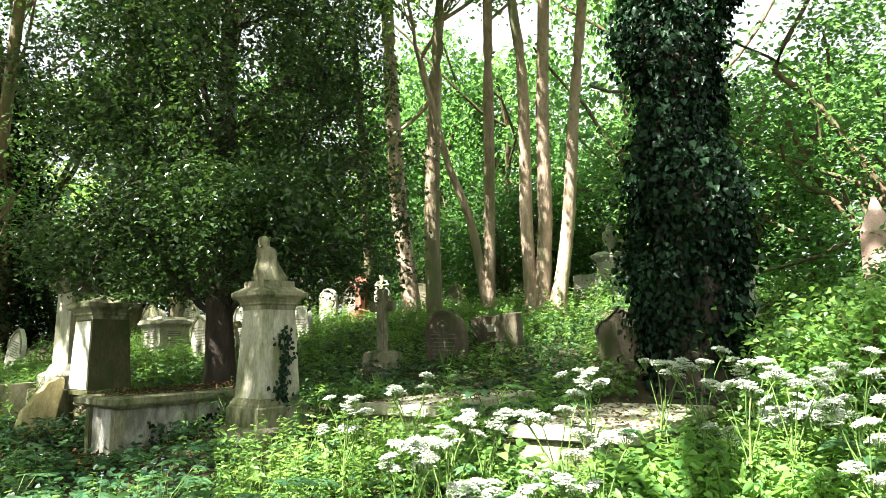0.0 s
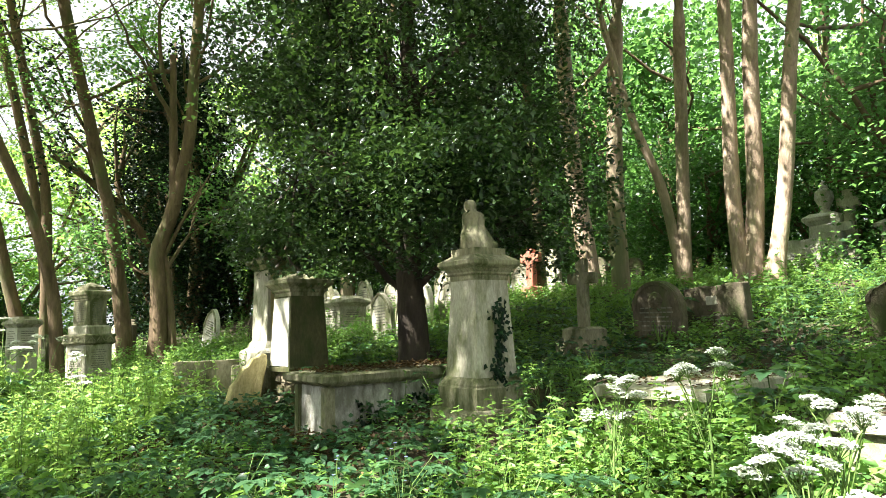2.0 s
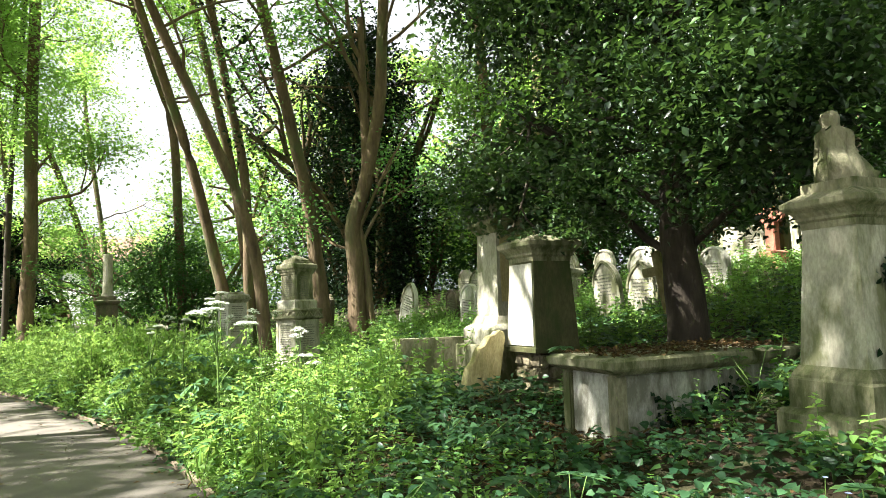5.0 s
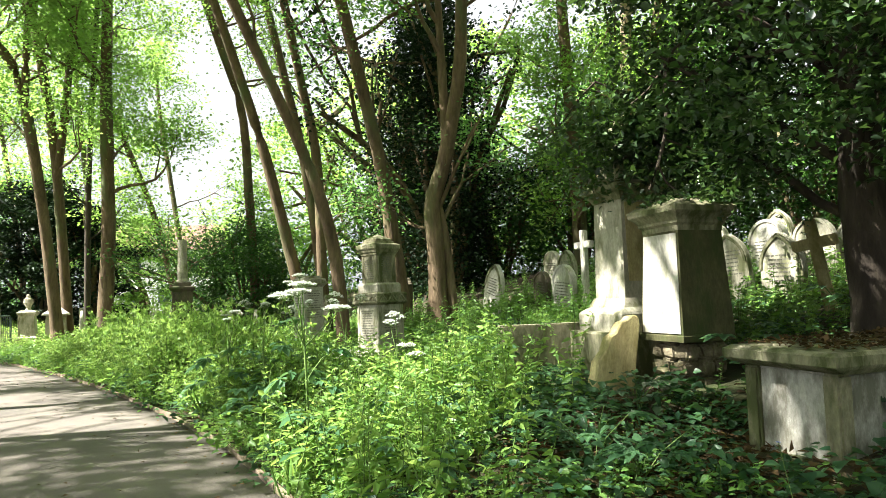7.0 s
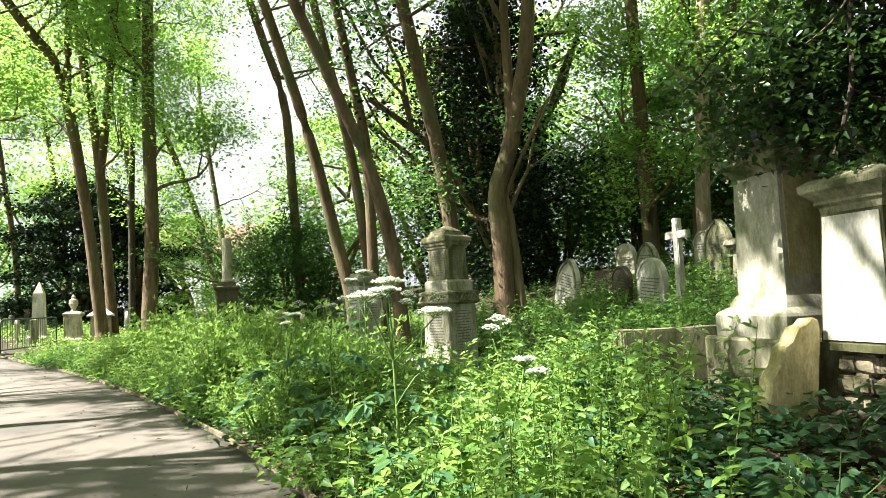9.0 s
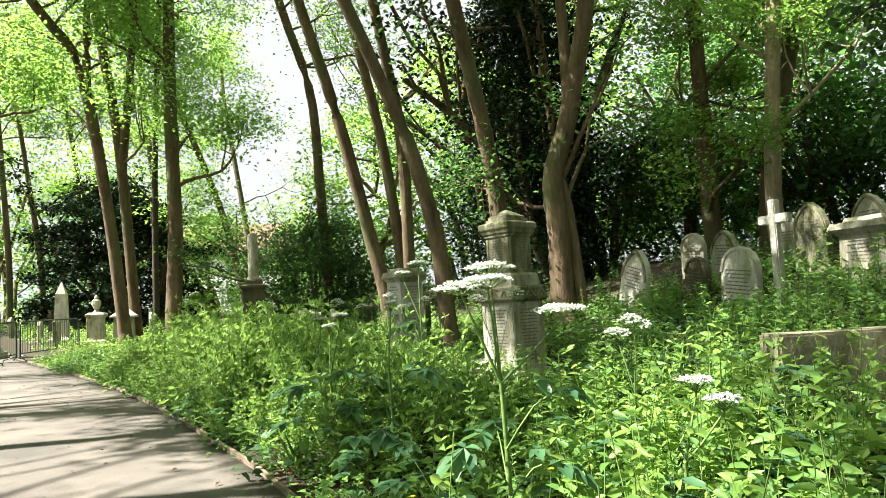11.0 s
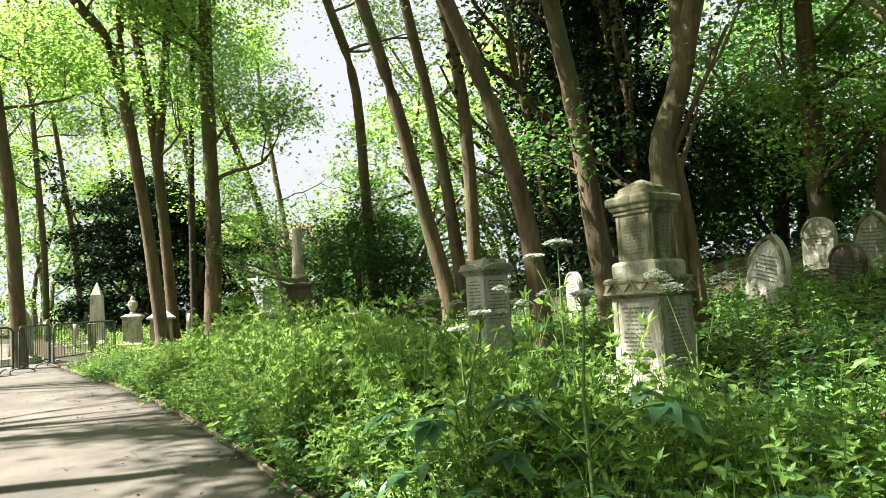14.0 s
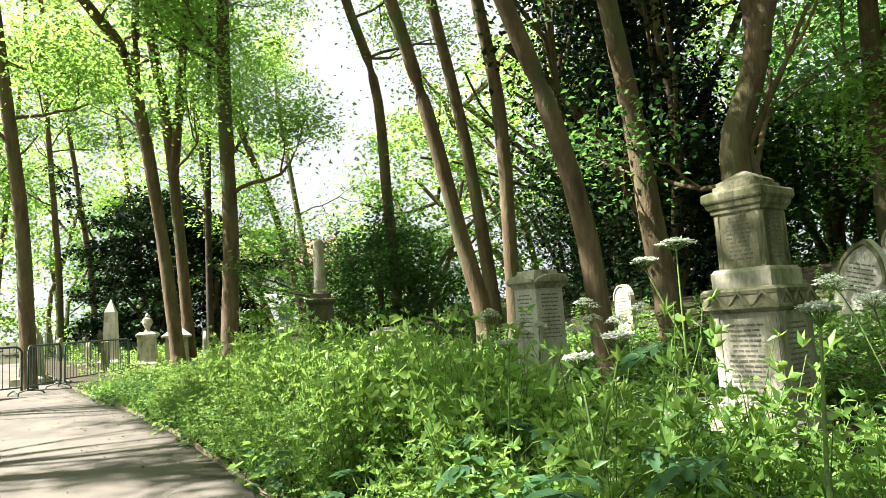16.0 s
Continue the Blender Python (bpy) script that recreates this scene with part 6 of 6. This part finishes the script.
def umbel_plant(seed, h, heads, spread_r, big=False):
    """A white-flowered umbellifer: stem, lacy leaf and flat flower heads."""
    rng = np.random.default_rng(seed)
    t = thing("cow_parsley", pose(0, 0, 0), "white-flowered cow parsley standing in the weeds" if not big else "tall hogweed with flat white flower heads", "wildflower", "white umbels")
    hp = Heap()
    hp.add(*tube(spline([(0, 0, 0), (0.02, 0.01, h * 0.4), (0, 0.02, h * 0.75)], 7), np.linspace(0.009, 0.005, 7), 6))
    ends = []
    for i in range(heads):
        a, r = i * 2.4 + rng.uniform(-0.4, 0.4), spread_r * rng.uniform(0.3, 1)
        e = np.array([r * math.cos(a), r * math.sin(a), h * rng.uniform(0.85, 1.05)])
        hp.add(*tube(spline([(0, 0.01, h * rng.uniform(0.4, 0.7)), e * (0.7, 0.7, 0.9), e], 5), 0.0035, 4))
        ends.append(e)
    part("stem", hp.mesh("stem", [M_STEM], True), M_STEM, t)
    for e in ends:
        hp, R, n = Heap(), rng.uniform(0.036, 0.062) * (1.3 if big else 1), 18
        tilt = rng.normal(0, 0.3, 2)
        for j in range(n):
            q, a = R * math.sqrt((j + 0.5) / n), j * 2.4
            c = np.array([q * math.cos(a), q * math.sin(a), 0.055 - q * q * 8 + q * math.cos(a) * tilt[0] + q * math.sin(a) * tilt[1]])
            hp.add(*tube([(0, 0, 0), c], 0.0012, 3), 1)
            k = 16
            u = rng.uniform(0, 6.28, k)
            pr = np.sqrt(rng.uniform(0, 1, k)) * R * 0.24
            b = c + np.stack([pr * np.cos(u), pr * np.sin(u), 0.012 - pr * pr * 20 + rng.uniform(-0.003, 0.003, k)], -1)
            hp.add(*leaves(b, rng.normal(0, 1, (k, 3)) * (1, 1, 0.25), rng.normal(0, 0.25, (k, 3)) + (0, 0, 1), np.full(k, 0.015), np.full(k, 0.013), 0.1), 0)
        ob = part("flower_head", hp.mesh("flower_head", [L_FLOWER, M_STEM]), None, t, "flat white flower head")
        ob.location = e
    n = 130
    hp = Heap()
    a, z = rng.uniform(0, 6.28, n), rng.uniform(0.1, 0.65, n) * h
    rr = rng.uniform(0.03, 0.2, n)
    b = np.stack([rr * np.cos(a), rr * np.sin(a), z], -1)
    l = rng.uniform(0.03, 0.06, n)
    hp.add(*leaves(b, np.stack([np.cos(a), np.sin(a), rng.normal(0, 0.4, n)], -1), rng.normal(0, 0.3, (n, 3)) + (0, 0, 1), l, l * 0.4), 0)
    part("foliage", hp.mesh("foliage", [L_LACY]), L_LACY, t)
    return t


def build_flowers():
    kinds = [umbel_plant(300 + i, h, n, s) for i, (h, n, s) in enumerate(((0.52, 3, 0.14), (0.78, 5, 0.2), (0.44, 3, 0.12), (0.66, 5, 0.2)))]
    rnd = random.Random(31)
    spots = []
    for cx, cy, sx, sy, n in ((1.85, 3.6, 0.32, 0.3, 14), (0.1, 3.2, 0.3, 0.25, 9), (0.9, 2.75, 0.5, 0.2, 4), (2.3, 3.2, 0.35, 0.3, 8), (-0.05, 4.2, 0.35, 0.2, 3), (-0.3, 2.9, 0.2, 0.2, 2)):
        spots += [(rnd.gauss(cx, sx), rnd.gauss(cy, sy)) for _ in range(n)]
    for i, (x, y) in enumerate(spots):
        if y < float(edge_y(x)) + 0.35:
            y = float(edge_y(x)) + 0.45
        m = pose(x, y, land(x, y) - 0.02, rnd.uniform(-7, 7), rnd.uniform(-7, 7), rnd.uniform(0, 360))
        if i < 4:
            kinds[i].matrix_world = m
        else:
            copy_thing(kinds[i % 4], m)
    tall = [umbel_plant(320 + i, h, n, s, True) for i, (h, n, s) in enumerate(((0.98, 2, 0.16), (1.08, 3, 0.2)))]
    for i, (x, y) in enumerate([(-6.35, 7.05), (-7.9, 8.2), (-10.2, 9.9), (-9.6, 9.2), (-11.1, 10.6), (-10.6, 9.4)]):
        m = pose(x, y, land(x, y) - 0.02, rnd.uniform(-5, 5), rnd.uniform(-5, 5), rnd.uniform(0, 360))
        if i < 2:
            tall[i].matrix_world = m
        else:
            copy_thing(tall[i % 2], m)
    # single tall hogweeds: place, height of the fork, flower heads as (dx, dy, height, radius), leaf stalks
    hogweed(-6.55, 6.13, 0.89, [(-0.05, 0.04, 1.33, 0.10), (-0.08, -0.13, 1.25, 0.11), (0.0, -0.06, 1.27, 0.09), (0.24, 0.10, 1.14, 0.10)], 4, 341)
    hogweed(-8.87, 8.49, 1.05, [(0.0, 0.0, 1.53, 0.09), (-0.16, -0.04, 1.44, 0.06)], 6, 342)
    hogweed(-7.98, 7.04, 0.80, [(0.02, 0.02, 1.17, 0.04)], 7, 343)
    hogweed(-8.75, 7.25, 0.70, [(-0.1, 0.1, 1.02, 0.05), (0.12, 0.0, 1.10, 0.05)], 9, 344)
    hogweed(-9.6, 7.9, 0.65, [(0.0, 0.05, 1.05, 0.06)], 8, 345)
    hogweed(-5.95, 6.5, 0.55, [(0.05, 0.05, 0.82, 0.06), (0.16, 0.02, 0.76, 0.06)], 6, 346)


def hogweed(x, y, fork, heads, stalks, seed):
    """One tall hogweed: a ridged stem that forks to flat umbels, and large lobed leaves on stalks."""
    rng = np.random.default_rng(seed)
    z = land(x, y) - 0.02
    t = thing("hogweed", pose(x, y, z), "tall hogweed with flat white umbels and lobed leaves", "wildflower", "hogweeds")
    hp = Heap()
    hp.add(*tube(spline([(0.03, -0.02, 0), (0.01, 0.01, fork * 0.5 - z * 0.5), (0, 0, fork - z)], 7), np.linspace(0.012, 0.009, 7), 7))
    for dx, dy, h, r in heads:
        e = np.array([dx, dy, h - z])
        hp.add(*tube(spline([(0, 0, fork - z), (dx * 0.45, dy * 0.45, (fork + h) / 2 - z - 0.02), e], 6), np.linspace(0.007, 0.004, 6), 6))
    part("stem", hp.mesh("stem", [M_STEM], True), M_STEM, t)
    for dx, dy, h, r in heads:
        hp, n = Heap(), 26
        for j in range(n):
            q, a = r * math.sqrt((j + 0.5) / n), j * 2.4
            c = np.array([q * math.cos(a), q * math.sin(a), 0.05 - q * q * 2.5 + rng.uniform(-0.006, 0.006)])
            hp.add(*tube([(0, 0, 0), c], 0.0014, 3), 1)
            k = 20
            u, pr = rng.uniform(0, 6.28, k), np.sqrt(rng.uniform(0, 1, k)) * r * 0.2
            b = c + np.stack([pr * np.cos(u), pr * np.sin(u), 0.010 - pr * pr * 12 + rng.uniform(-0.003, 0.003, k)], -1)
            hp.add(*leaves(b, rng.normal(0, 1, (k, 3)) * (1, 1, 0.25), rng.normal(0, 0.25, (k, 3)) + (0, 0, 1), np.full(k, 0.016), np.full(k, 0.014), 0.1), 0)
        ob = part("flower_head", hp.mesh("flower_head", [L_FLOWER, M_STEM]), None, t, "flat white flower head")
        ob.location = (dx, dy, h - z)
    for i in range(stalks):
        hp = Heap()
        a, q = i * 2.4 + rng.uniform(-0.4, 0.4), rng.uniform(0.2, 0.42)
        top = min(fork - z, 0.9) * rng.uniform(0.45, 1.0)
        root = np.array([0.01, 0, top * 0.75])
        tip = np.array([math.cos(a) * q, math.sin(a) * q, top + 0.03])
        hp.add(*tube(spline([root, (root + tip) / 2 + (0, 0, 0.05), tip], 5), 0.004, 4), 1)
        d = tip - root
        d[2] = -0.1
        d = unit(d)
        side = np.array([-d[1], d[0], 0])
        for at, sz in ((0.0, 1.0), (-0.10, 0.8)):
            c = tip + d * at
            for ang, l in ((0.0, 0.19), (0.55, 0.15), (-0.55, 0.15), (1.15, 0.14), (-1.15, 0.14), (1.8, 0.09), (-1.8, 0.09)):
                if at and abs(ang) < 1:
                    continue
                w = d * math.cos(ang) + side * math.sin(ang) + (0, 0, rng.uniform(-0.35, 0.1))
                hp.add(*leaves([c], [w], [(0.15 * rng.normal(), 0.15 * rng.normal(), 1.0)], l * sz * rng.uniform(0.85, 1.15), l * sz * 0.5, 0.12, True), 0)
        part("leaf", hp.mesh("leaf", [L_BROAD, M_STEM]), None, t)

build_undergrowth()
build_flowers()
